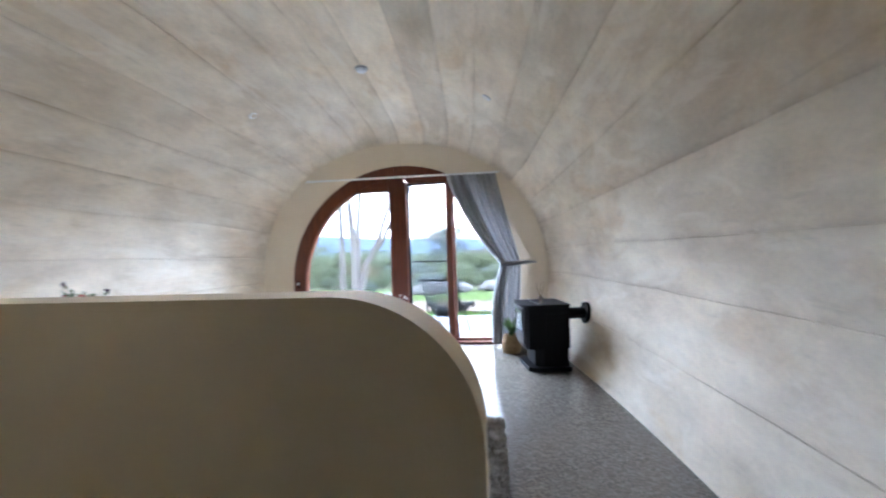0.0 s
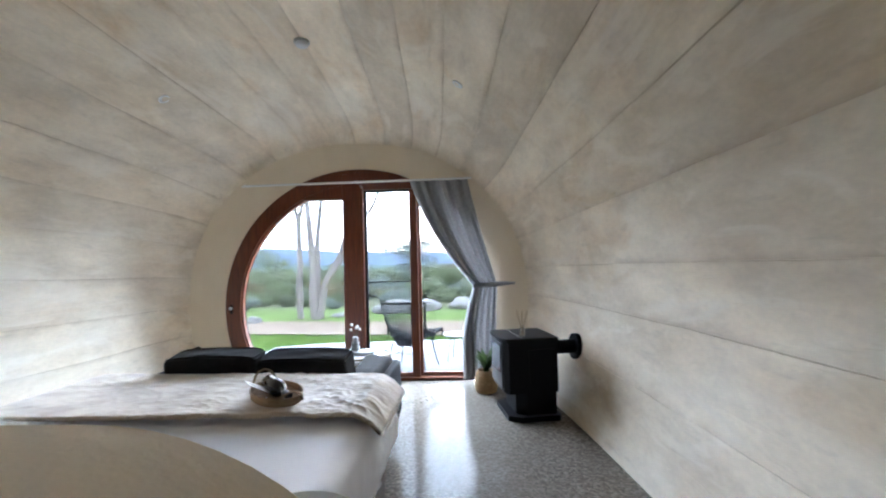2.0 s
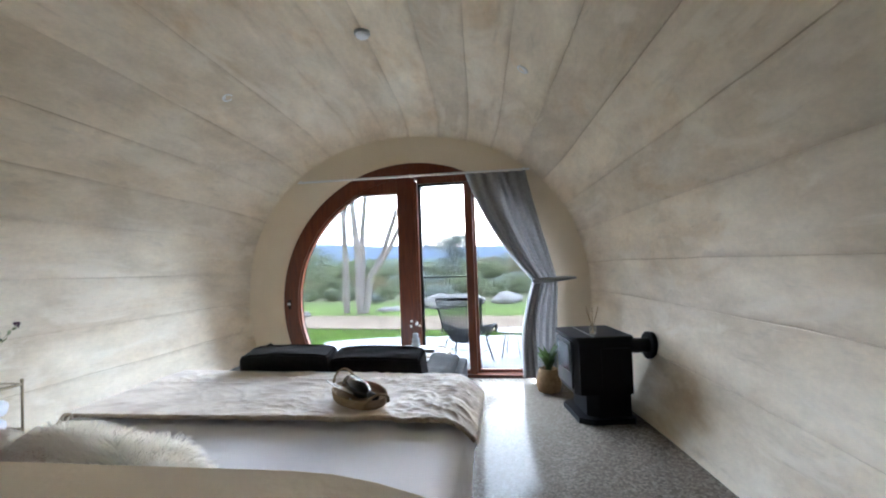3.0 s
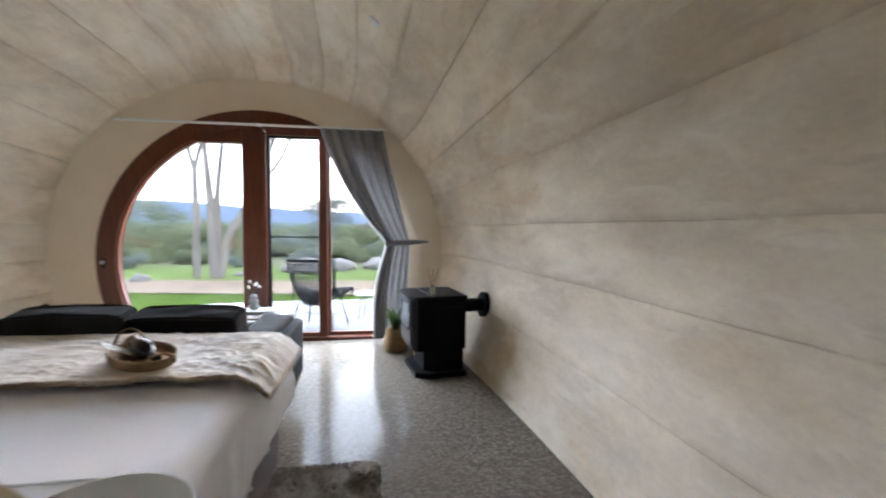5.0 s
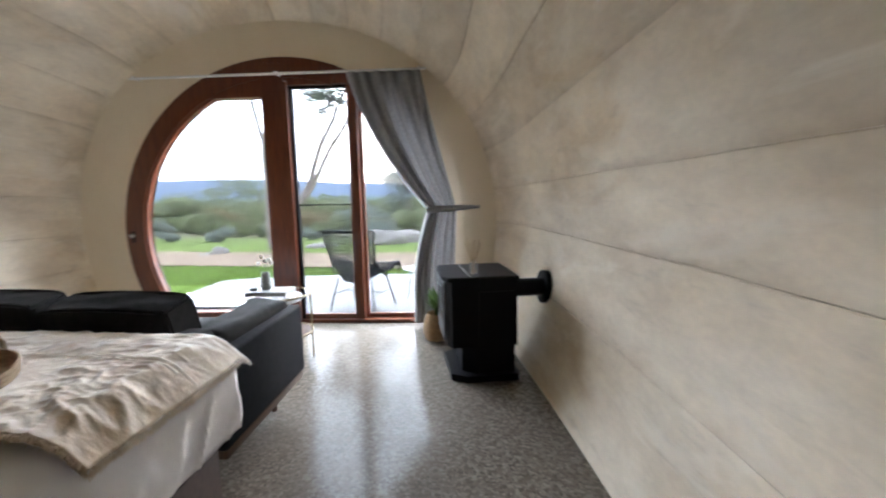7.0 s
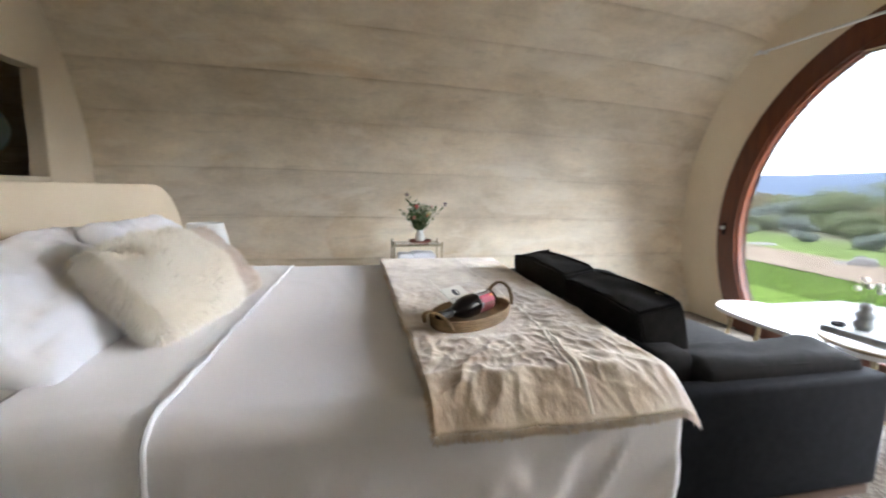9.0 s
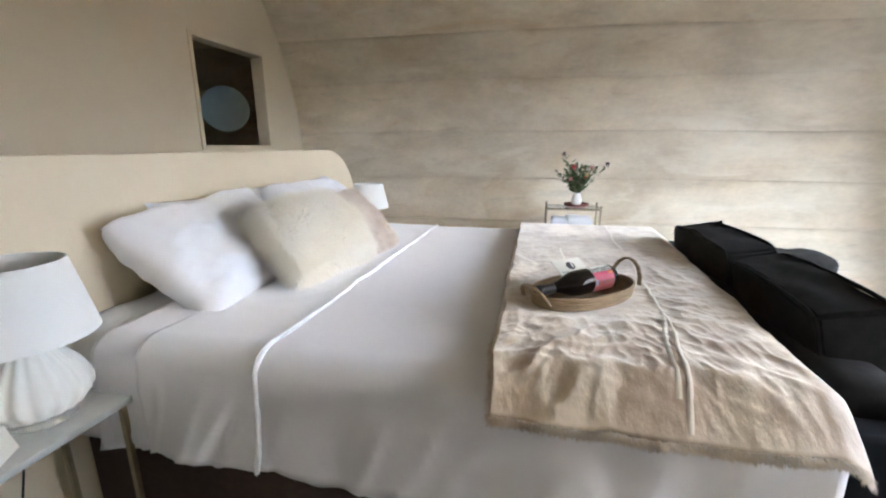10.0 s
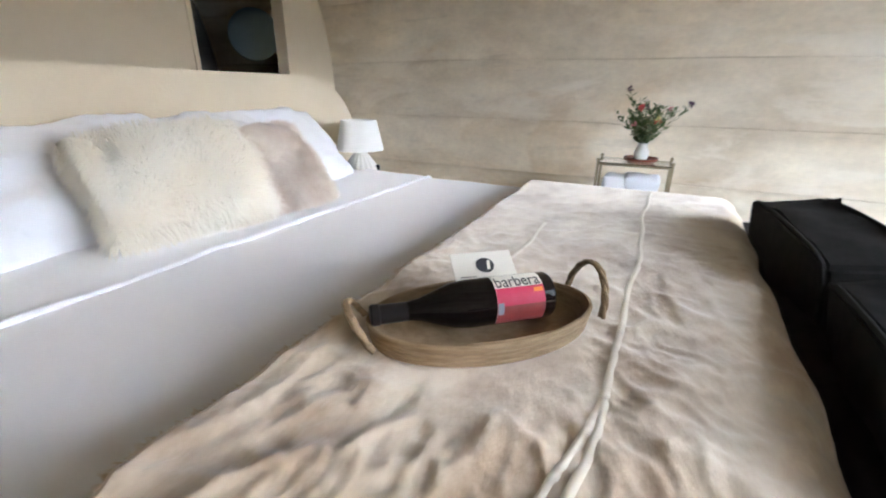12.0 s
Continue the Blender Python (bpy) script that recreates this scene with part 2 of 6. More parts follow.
M_SHADE = material("white_linen_shade", (0.80, 0.80, 0.79), 0.85, bump=0.0005, bump_scale=400)
M_RATTAN = material("black_rattan", (0.014, 0.014, 0.015), 0.5)
M_RUG = material("shaggy_taupe_rug", (0.22, 0.19, 0.155), 0.95, color2=(0.40, 0.35, 0.29), scale=16, bump=0.012, bump_scale=60)
M_BOTTLE = material("dark_bottle_glass", (0.002, 0.0015, 0.0015), 0.04, spec=0.4)
M_FOIL = material("dark_foil", (0.006, 0.005, 0.005), 0.3, spec=0.3)
M_PAPER = material("cream_card", (0.76, 0.73, 0.66), 0.7)
M_LABELRED = material("crimson_label", (0.42, 0.015, 0.06), 0.5, color2=(0.48, 0.035, 0.09), scale=14)
M_LABELBROWN = material("maroon_label", (0.16, 0.025, 0.025), 0.5, color2=(0.24, 0.045, 0.04), scale=20)
M_LABELORANGE = material("orange_label_patch", (0.70, 0.22, 0.03), 0.5)
M_INK = material("dark_ink", (0.03, 0.03, 0.035), 0.6)
M_JUTE = material("woven_jute", (0.22, 0.15, 0.082), 0.85, color2=(0.36, 0.26, 0.155), scale=18, stretch=(1, 1, 8), bump=0.003, bump_scale=70)
M_TOWEL = material("white_towelling", (0.78, 0.78, 0.81), 0.95, bump=0.004, bump_scale=130)
M_REDTRAY = material("reddish_timber", (0.13, 0.035, 0.02), 0.4, color2=(0.20, 0.06, 0.03), scale=10)
M_PETALRED = material("red_petal", (0.55, 0.06, 0.05), 0.6)
M_PETALPINK = material("pink_petal", (0.60, 0.24, 0.24), 0.6)
M_PETALDARK = material("dark_purple_petal", (0.08, 0.03, 0.06), 0.6)
M_PETALYELLOW = material("pale_yellow_petal", (0.60, 0.52, 0.20), 0.6)
M_STEM = material("dark_stem", (0.05, 0.08, 0.03), 0.6)
M_REED = material("pale_reed", (0.45, 0.33, 0.18), 0.7)
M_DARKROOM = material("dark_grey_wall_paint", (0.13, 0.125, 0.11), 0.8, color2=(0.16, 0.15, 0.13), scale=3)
# blue-grey base colour paints in the mirror's reflection of daylight
M_MIRROR = material("mirror_painted_reflection", (0.50, 0.66, 0.74), 0.42, metal=0.8, color2=(0.56, 0.71, 0.78), scale=3)
M_SLAB = material("pale_concrete_paving", (0.46, 0.45, 0.43), 0.8, color2=(0.54, 0.53, 0.51), scale=1.5, bump=0.001, bump_scale=80)
M_BARK = material("gum_bark", (0.24, 0.195, 0.165), 0.85, color2=(0.42, 0.37, 0.335), scale=2.5, stretch=(4, 4, 0.5), bump=0.006, bump_scale=14)
M_GUMLEAF = material("gum_leaf", (0.15, 0.175, 0.125), 0.55, color2=(0.21, 0.23, 0.165), scale=2, vary=0.25, island=True, translucent=0.6)
M_SCRUB = material("scrub_leaf", (0.18, 0.205, 0.105), 0.6, color2=(0.26, 0.275, 0.16), scale=0.8, vary=0.3, island=True, translucent=0.5)
M_GREYSCRUB = material("grey_green_leaf", (0.21, 0.235, 0.20), 0.6, color2=(0.27, 0.29, 0.245), scale=0.8, vary=0.25, island=True, translucent=0.5)
M_RUSTSCRUB = material("russet_leaf", (0.25, 0.20, 0.115), 0.6, color2=(0.29, 0.25, 0.15), scale=0.8, vary=0.25, island=True, translucent=0.5)
M_GRASS = material("grass_blade", (0.17, 0.25, 0.05), 0.6, color2=(0.23, 0.31, 0.08), scale=1.5, vary=0.3, island=True, translucent=0.5)
M_EDGING = material("rusty_steel_edging", (0.05, 0.035, 0.025), 0.8)
M_ROCK = material("granite", (0.22, 0.20, 0.18), 0.85, color2=(0.33, 0.30, 0.27), scale=3, bump=0.01, bump_scale=9)


# ---- building blocks ----
def mesh_of(bm, mat, smooth=True, angle=35):
    me = bpy.data.meshes.new("mesh")
    bmesh.ops.recalc_face_normals(bm, faces=bm.faces[:])
    if smooth:
        for f in bm.faces:
            f.smooth = True
        for e in bm.edges:
            if len(e.link_faces) == 2 and e.calc_face_angle(0) > radians(angle):
                e.smooth = False
    bm.to_mesh(me)
    bm.free()
    me.materials.append(mat)
    return me


def part(name, bm, mat, parent=None, label="", smooth=True, angle=35):
    ob = new(name, mesh_of(bm, mat, smooth, angle))
    if parent is not None:
        ob.parent = parent
    if label:
        ob["label"] = label
    return ob


def thing(name, label, category, group="", kind="", at=None):
    ob = new(name)
    if at is not None:
        ob.matrix_world = at
    return tagged(ob, label, category, group, kind)


def box(bm, x0, x1, y0, y1, z0, z1, bevel=0.0, seg=2, m=None):
    g = bmesh.ops.create_cube(bm, size=1.0)
    vs = g["verts"]
    bmesh.ops.scale(bm, vec=(x1 - x0, y1 - y0, z1 - z0), verts=vs)
    bmesh.ops.translate(bm, vec=((x0 + x1) / 2, (y0 + y1) / 2, (z0 + z1) / 2), verts=vs)
    if m is not None:
        bmesh.ops.transform(bm, matrix=m, verts=vs)
    if bevel:
        es = {e for v in vs for e in v.link_edges}
        bmesh.ops.bevel(bm, geom=list(es), offset=bevel, segments=seg, profile=0.5, affect="EDGES")
    return bm


def new_box(*a, **k):
    return box(bmesh.new(), *a, **k)


def tube(bm, pts, r, sides=8, r1=None, closed=False, cap=True):
    """A round tube along points; r1: radius at its end, or a list of radii."""
    pts = [Vector(p) for p in pts]
    n = len(pts)
    rad = r1 if isinstance(r1, (list, tuple)) else [r + ((r if r1 is None else r1) - r) * i / max(1, n - 1) for i in range(n)]
    rings, ref = [], None
    for i, p in enumerate(pts):
        a = pts[(i - 1) % n] if closed or i else p
        b = pts[(i + 1) % n] if closed or i < n - 1 else p
        d = (b - a).normalized()
        if ref is None:
            ref = d.orthogonal().normalized()
        ref = (ref - d * ref.dot(d)).normalized()
        side = d.cross(ref)
        rings.append([bm.verts.new(p + rad[i] * (math.cos(u) * ref + math.sin(u) * side)) for u in (2 * math.pi * k / sides for k in range(sides))])
    for i in range(n if closed else n - 1):
        q0, q1 = rings[i], rings[(i + 1) % n]
        for k in range(sides):
            bm.faces.new((q0[k], q0[(k + 1) % sides], q1[(k + 1) % sides], q1[k]))
    if cap and not closed:
        bm.faces.new(rings[0][::-1])
        bm.faces.new(rings[-1])
    return bm


def lathe(bm, profile, cx=0, cy=0, sides=32, ribs=0, rib=0.0):
    """Turns (radius, height) pairs about a vertical line."""
    rings = []
    for r, z in profile:
        if r < 1e-5:
            rings.append([bm.verts.new((cx, cy, z))])
        else:
            rings.append([bm.verts.new((cx + r * (1 + rib * math.cos(ribs * u)) * math.cos(u), cy + r * (1 + rib * math.cos(ribs * u)) * math.sin(u), z)) for u in (2 * math.pi * k / sides for k in range(sides))])
    for a, b in zip(rings, rings[1:]):
        for k in range(sides):
            k2 = (k + 1) % sides
            if len(a) == 1 and len(b) > 1:
                bm.faces.new((a[0], b[k], b[k2]))
            elif len(b) == 1 and len(a) > 1:
                bm.faces.new((a[k], a[k2], b[0]))
            elif len(a) > 1:
                bm.faces.new((a[k], a[k2], b[k2], b[k]))
    return bm


def grid(bm, nu, nv, fn):
    vs = [[bm.verts.new(fn(i / nu, j / nv)) for j in range(nv + 1)] for i in range(nu + 1)]
    for i in range(nu):
        for j in range(nv):
            bm.faces.new((vs[i][j], vs[i + 1][j], vs[i + 1][j + 1], vs[i][j + 1]))
    return vs


def slab_from(bm, outline, z0, z1):
    """A solid from a flat outline of (x, y), between two heights."""
    lo = [bm.verts.new((x, y, z0)) for x, y in outline]
    hi = [bm.verts.new((x, y, z1)) for x, y in outline]
    n = len(lo)
    bm.faces.new(lo[::-1])
    bm.faces.new(hi)
    for i in range(n):
        bm.faces.new((lo[i], lo[(i + 1) % n], hi[(i + 1) % n], hi[i]))
    return bm


def wall_from(bm, outline, y0, y1):
    """A solid from an upright outline of (x, z), between two depths."""
    lo = [bm.verts.new((x, y0, z)) for x, z in outline]
    hi = [bm.verts.new((x, y1, z)) for x, z in outline]
    n = len(lo)
    bm.faces.new(lo)
    bm.faces.new(hi[::-1])
    for i in range(n):
        bm.faces.new((lo[i], hi[i], hi[(i + 1) % n], lo[(i + 1) % n]))
    return bm


def pillow(bm, w, h, d, m, seed=0.0, lump=0.012, nu=28, nv=20, pinch=0.07, power=0.42):
    """A stuffed cushion: w by h, d thick, corners drawn out, with soft dents."""
    for s in (1, -1):
        def fn(u, v):
            a, b = 2 * u - 1, 2 * v - 1
            k = (max(0.0, (1 - a ** 2)) * max(0.0, (1 - b ** 2))) ** power
            x = a * w / 2 * (1 - pinch * (1 - b * b) * abs(a) ** 3)
            z = b * h / 2 * (1 - pinch * (1 - a * a) * abs(b) ** 3)
            q = noise.noise(Vector((a * 2.1 + seed, b * 2.1, seed * 1.7 + s))) * lump * 2.2 + noise.noise(Vector((a * 6 + seed, b * 6, seed + 5 * s))) * lump * 0.8
            q += lump * 0.55 * max(0.0, 0.45 - abs(noise.noise(Vector((a * 3.3 + b * 1.7 + seed, b * 3.0 - a * 1.4, seed * 2.3 + s)))) * 3.2)
            return m @ Vector((x, s * (d / 2 * k + q * min(1, 3 * k)), z))
        grid(bm, nu, nv, fn)
    bmesh.ops.remove_doubles(bm, verts=bm.verts[:], dist=0.0008)
    return bm


def fur(bm, base, length, count, seed, droop=0.5, width=0.0035):
    """Locks of hair over the faces of another mesh, as thin bent blades."""
    rnd = random.Random(seed)
    faces = [(f, f.calc_area()) for f in base.faces]
    total = sum(a for _, a in faces)
    for f, a in faces:
        base_n = f.normal.copy()
        for _ in range(int(count * a / total) + (rnd.random() < (count * a / total) % 1)):
            i, j = rnd.random(), rnd.random()
            q = [v.co for v in f.verts]
            p = q[0].lerp(q[1], i).lerp(q[-1].lerp(q[2], i) if len(q) > 3 else q[2], j)
            comb = Vector((noise.noise(p * 7), noise.noise(p * 7 + Vector((9, 0, 0))), noise.noise(p * 7 + Vector((0, 9, 0))) - droop))
            d = (base_n * 0.8 + comb + Vector((rnd.uniform(-0.4, 0.4), rnd.uniform(-0.4, 0.4), rnd.uniform(-0.4, 0.4)))).normalized()
            ln = length * rnd.uniform(0.6, 1.2)
            side = d.cross(base_n + Vector((0.01, 0.02, 0.03))).normalized() * width * rnd.uniform(0.6, 1.3)
            mid = p + d * ln * 0.55
            tip = p + d * ln + Vector((0, 0, -droop * ln * 0.5))
            v = [bm.verts.new(c) for c in (p - side, p + side, mid + side * 0.7, mid - side * 0.7, tip)]
            bm.faces.new((v[0], v[1], v[2], v[3]))
            bm.faces.new((v[3], v[2], v[4]))
    return bm


# ---- the barrel shell ----
AX, CZ, EX, RATIO, Y0, Y1 = -1.04, 0.95, 2.15, 0.92, -2.6, 6.2
SEAMS = [-30, -12, 0, 9.4, 20.7, 31, 41.6, 52, 61.4, 70, 79, 89, 97.2, 106, 117, 129, 140, 150, 159.5, 170.7, 181.5, 191.5, 210]


def radius(y):
    r = 2.6 - 0.0160 * (y - 1) ** 2
    if y > 5.65:
        q = min(1.0, (y - 5.65) / 0.55)
        r -= 0.176 * (1 - math.sqrt(max(0.0, 1 - q * q)))
    return r


def shell_point(deg, y, out=0.0):
    c, s = math.cos(radians(deg)), math.sin(radians(deg))
    k = (abs(c) ** EX + abs(s) ** EX) ** (-1 / EX)
    r = radius(y)
    return Vector((AX + (r * k + out) * c, y, CZ + (r * k + out) * RATIO * s))


YS = [Y0 + (5.6 - Y0) * i / 42 for i in range(43)] + [5.68, 5.75, 5.82, 5.89, 5.95, 6.0, 6.05, 6.1, 6.14, 6.17, 6.19, 6.2]


def joint_drift(deg, y):
    """How far a joint strays from its line, in degrees."""
    return 0.30 * noise.noise(Vector((deg * 0.37, y * 0.7, 5.0))) + 0.14 * noise.noise(Vector((deg * 0.61, y * 2.6, 8.0)))


def board(bm, a, b, lift):
    """One strip of cast concrete between two joints, its edges running back into the joint."""
    g = 0.13
    a0, b0 = a, b
    depth = [0.0032, 0] + [0] * 5 + [0, 0.0032]
    rows = []
    for y in YS:
        row = []
        a, b = a0 + joint_drift(a0, y), b0 + joint_drift(b0, y)
        cols = [a + 0.02, a + g] + [a + g + (b - a - 2 * g) * i / 6 for i in range(1, 6)] + [b - g, b - 0.02]
        for deg, d in zip(cols, depth):
            p = shell_point(deg, y, 0)
            q = noise.noise(Vector((p.x * 1.7, y * 0.9, p.z * 1.7))) * 0.004 + lift
            row.append(bm.verts.new(shell_point(deg, y, d + (q if d == 0 else 0))))
        rows.append(row)
    uv = bm.loops.layers.uv.get("joint_distance") or bm.loops.layers.uv.new("joint_distance")
    n = len(depth) - 1
    share = [0.0, 0.01] + [i / 6 for i in range(1, 6)] + [0.99, 1.0]
    for j, (r0, r1) in enumerate(zip(rows, rows[1:])):
        wide = radians(b0 - a0) * radius(YS[j])
        for k in range(n):
            f = bm.faces.new((r0[k], r0[k + 1], r1[k + 1], r1[k]))
            for loop, s in zip(f.loops, (share[k], share[k + 1], share[k + 1], share[k])):
                loop[uv].uv = (s * wide, (1 - s) * wide)


def backing(name, a, b, label):
    bm = bmesh.new()
    n = max(4, int((b - a) / 4))
    inner = [[bm.verts.new(shell_point(a + (b - a) * i / n, y, 0.015)) for i in range(n + 1)] for y in YS]
    outer = [[bm.verts.new(shell_point(a + (b - a) * i / n, y, 0.26)) for i in range(n + 1)] for y in YS]
    for r0, r1 in zip(inner, inner[1:]):
        for k in range(n):
            bm.faces.new((r0[k], r0[k + 1], r1[k + 1], r1[k]))
    for r0, r1 in zip(outer, outer[1:]):
        for k in range(n):
            bm.faces.new((r0[k + 1], r0[k], r1[k], r1[k + 1]))
    for k in (0, n):
        for j in range(len(YS) - 1):
            bm.faces.new((inner[j][k], inner[j + 1][k], outer[j + 1][k], outer[j][k]))
    for j in (0, len(YS) - 1):
        for k in range(n):
            bm.faces.new((inner[j][k], inner[j][k + 1], outer[j][k + 1], outer[j][k]))
    return tagged(part(name, bm, M_JOINT), label, "wall", kind="structure")


wall_right = backing("wall_right", SEAMS[0], SEAMS[5], "curved board-marked concrete wall of the barrel-shaped room")
wall_left = backing("wall_left", SEAMS[-6], SEAMS[-1], "curved board-marked concrete wall of the barrel-shaped room")
rnd = random.Random(4)
bm = bmesh.new()
for a, b in zip(SEAMS, SEAMS[1:]):
    if a >= SEAMS[5] and b <= SEAMS[-6]:
        board(bm, a, b, rnd.uniform(-0.0025, 0.0025))
ceiling = tagged(part("ceiling", bm, M_CEIL), "vaulted board-marked concrete ceiling with long joints", "ceiling", kind="structure")
ceiling_back = backing("ceiling_shell", SEAMS[5], SEAMS[-6], "outer concrete of the vault")
ceiling_back["category"] = "ceiling"
for a, b in zip(SEAMS, SEAMS[1:]):
    if b <= SEAMS[5]:
        bm = bmesh.new()
        board(bm, a, b, rnd.uniform(-0.0025, 0.0025))
        part("concrete_board", bm, M_WALL, wall_right)
    elif a >= SEAMS[-6]:
        bm = bmesh.new()
        board(bm, a, b, rnd.uniform(-0.0025, 0.0025))
        part("concrete_board", bm, M_WALL, wall_left)

tagged(part("floor", new_box(-4.0, 2.0, Y0 - 0.1, 6.30, -0.25, 0.0), M_FLOOR, smooth=False), "polished concrete floor with exposed pebbles", "floor", kind="structure")

# end wall with the round opening
WX, WZ, WR = -1.02, 0.89, 1.60
bm = bmesh.new()
n = 96
lo, hi = -36.0, 216.0
rings = []
for i in range(n + 1):
    u = radians(lo + (hi - lo) * i / n)
    c, s = math.cos(u), math.sin(u)
    inner = (WX + 0.02 + (WR - 0.01) * c, WZ + (WR - 0.01) * s)
    d = 1.0
    while d < 3.2:
        px, pz = WX + d * c, WZ + d * s
        r = radius(6.2) + 0.02
        if abs((px - AX) / r) ** EX + abs((pz - CZ) / (r * RATIO)) ** EX > 1:
            break
        d += 0.01
    outer = (WX + d * c, WZ + d * s)
    rings.append([bm.verts.new((x, y, z)) for x, z in (inner, outer) for y in (6.185, 6.44)])
for q0, q1 in zip(rings, rings[1:]):
    for i, j in ((0, 2), (2, 3), (3, 1), (1, 0)):
        bm.faces.new((q0[i], q0[j], q1[j], q1[i]))
for q in (rings[0], rings[-1]):
    bm.faces.new((q[0], q[1], q[3], q[2]))
tagged(part("wall_window_end", bm, M_PLASTER, angle=60), "beige plastered end wall round the circular window", "wall", kind="structure")

# partition behind the bed with the inner window, and the passage beside it
bm = bmesh.new()
PX0, PX1, PY0, PY1 = -3.75, -0.55, 0.50, 0.61
OX0, OX1, OZ0, OZ1 = -3.04, -2.22, 1.21, 1.985
for x0, x1, z0, z1 in ((PX0, OX0, 0, 3.4), (OX1, PX1, 0, 3.4), (OX0, OX1, 0, OZ0), (OX0, OX1, OZ1, 3.4)):
    box(bm, x0, x1, PY0, PY1, z0, z1)
wall_bed = tagged(part("wall_behind_bed", bm, M_PLASTER, smooth=False), "beige painted partition with an inner window", "wall", kind="structure")
tagged(part("wall_passage", new_box(PX1 - 0.11, PX1, Y0, PY0 - 0.002, 0, 3.4), M_PLASTER, smooth=False), "beige painted passage wall", "wall", kind="structure")
tagged(part("wall_passage_end", new_box(-4.0, 2.0, Y0 - 0.2, Y0 - 0.003, -0.1, 3.6), M_PLASTER, smooth=False), "beige painted end wall of the passage", "wall", kind="structure")
win = thing("window_2", "inner window with a beige painted frame onto a dark bathroom", "window", kind="structure")
bm = bmesh.new()
for x0, x1, z0, z1 in ((OX0 - 0.035, OX0, OZ0 - 0.035, OZ1 + 0.035), (OX1, OX1 + 0.035, OZ0 - 0.035, OZ1 + 0.035), (OX0, OX1, OZ1, OZ1 + 0.035), (OX0, OX1, OZ0 - 0.035, OZ0)):
    box(bm, x0, x1, PY1 - 0.002, PY1 + 0.012, z0, z1, 0.003, 1)
part("window_frame", bm, M_PLASTER, win, angle=20)
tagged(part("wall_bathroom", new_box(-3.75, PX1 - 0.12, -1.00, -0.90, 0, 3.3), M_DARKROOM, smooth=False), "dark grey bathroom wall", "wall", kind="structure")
mir = thing("round_mirror", "round mirror with a painted blue-grey reflection on a dark bathroom wall", "mirror")
bm = bmesh.new()
g = lathe(bm, [(0, -0.012), (0.225, -0.012), (0.232, 0.0), (0.225, 0.006), (0, 0.009)], sides=48)
bmesh.ops.transform(bm, matrix=pose(-3.36, -0.08, 1.58, 0, 84, 36), verts=bm.verts[:])
part("mirror_glass", bm, M_MIRROR, mir)

# ---- the round window and sliding door ----
GY = 6.22
door = thing("window_1", "circular hardwood window wall with a sliding glass door", "window", kind="structure", at=pose(0.02, 0, 0))


def arc_band(bm, r0, r1, a0, a1, y0, y1, n=72):
    rows = []
    for i in range(n + 1):
        u = radians(a0 + (a1 - a0) * i / n)
        rows.append([bm.verts.new((WX + r * math.cos(u), y, WZ + r * math.sin(u))) for r, y in ((r0, y0), (r1, y0), (r1, y1), (r0, y1))])
    for p, q in zip(rows, rows[1:]):
        for k in range(4):
            bm.faces.new((p[k], p[(k + 1) % 4], q[(k + 1) % 4], q[k]))
    bm.faces.new(rows[0][::-1])
    bm.faces.new(rows[-1])


bm = bmesh.new()
arc_band(bm, 1.425, 1.602, 70.0, 213.5, 6.165, 6.30)
part("window_frame", bm, M_WOOD, door, angle=30)
bm = bmesh.new()
arc_band(bm, 1.405, 1.428, 78.0, 213.5, 6.19, 6.27)
part("bead", bm, M_WOOD, door, angle=30)
part("post", new_box(-1.19, -0.975, 6.160, 6.32, 0.0, 2.44, 0.006), M_WOOD, door, angle=20)
part("post_cover", new_box(-0.974, -0.945, 6.150, 6.30, 0.0, 2.27, 0.004), M_WOOD, door, angle=20)


def head_panel(x0, x1, z0, r):
    bm = bmesh.new()
    xs = [x0 + (x1 - x0) * i / 24 for i in range(25)]
    top = [(x, WZ + math.sqrt(max(0.01, r ** 2 - (x - WX) ** 2))) for x in xs]
    top = [(x, z) for x, z in top if z > z0 + 0.003]
    wall_from(bm, [(top[0][0], z0)] + top + [(top[-1][0], z0)], 6.172, 6.29)
    return bm


part("head_panel", head_panel(-1.98, -1.191, 2.148, 1.43), M_WOOD, door, angle=20)
part("head_panel", head_panel(-0.944, -0.10, 2.245, 1.599), M_WOOD, door, angle=20)
part("sill", new_box(-2.34, -1.192, 6.168, 6.30, 0.0, 0.12, 0.005), M_WOOD, door, angle=20)
part("track", new_box(-0.944, 0.30, 6.168, 6.34, 0.001, 0.035, 0.004), M_WOOD, door, angle=20)
slider = new("sliding_door")
slider.parent = door
slider["label"] = "sliding glass door in hardwood with a thin black rail"
part("stile", new_box(-0.9446, -0.915, 6.20, 6.25, 0.037, 2.243, 0.003), M_BLACKMETAL, slider, angle=20)
part("stile", new_box(-0.405, -0.315, 6.185, 6.25, 0.037, 2.243, 0.006), M_WOOD, slider, angle=20)
part("rail", new_box(-0.914, -0.406, 6.20, 6.25, 0.037, 0.085, 0.004), M_WOOD, slider, angle=20)
part("rail", new_box(-0.914, -0.406, 6.20, 6.25, 2.22, 2.243, 0.003), M_BLACKMETAL, slider, angle=20)
part("mid_rail", new_box(-0.914, -0.406, 6.215, 6.235, 1.143, 1.158, 0.003), M_BLACKMETAL, slider, angle=20)
part("stile", new_box(-0.335, -0.285, 6.2515, 6.30, 0.037, 2.243, 0.003), M_WOOD, door, angle=20)
part("rail", new_box(-0.284, 0.26, 6.255, 6.30, 0.037, 0.075, 0.003), M_WOOD, door, angle=20)
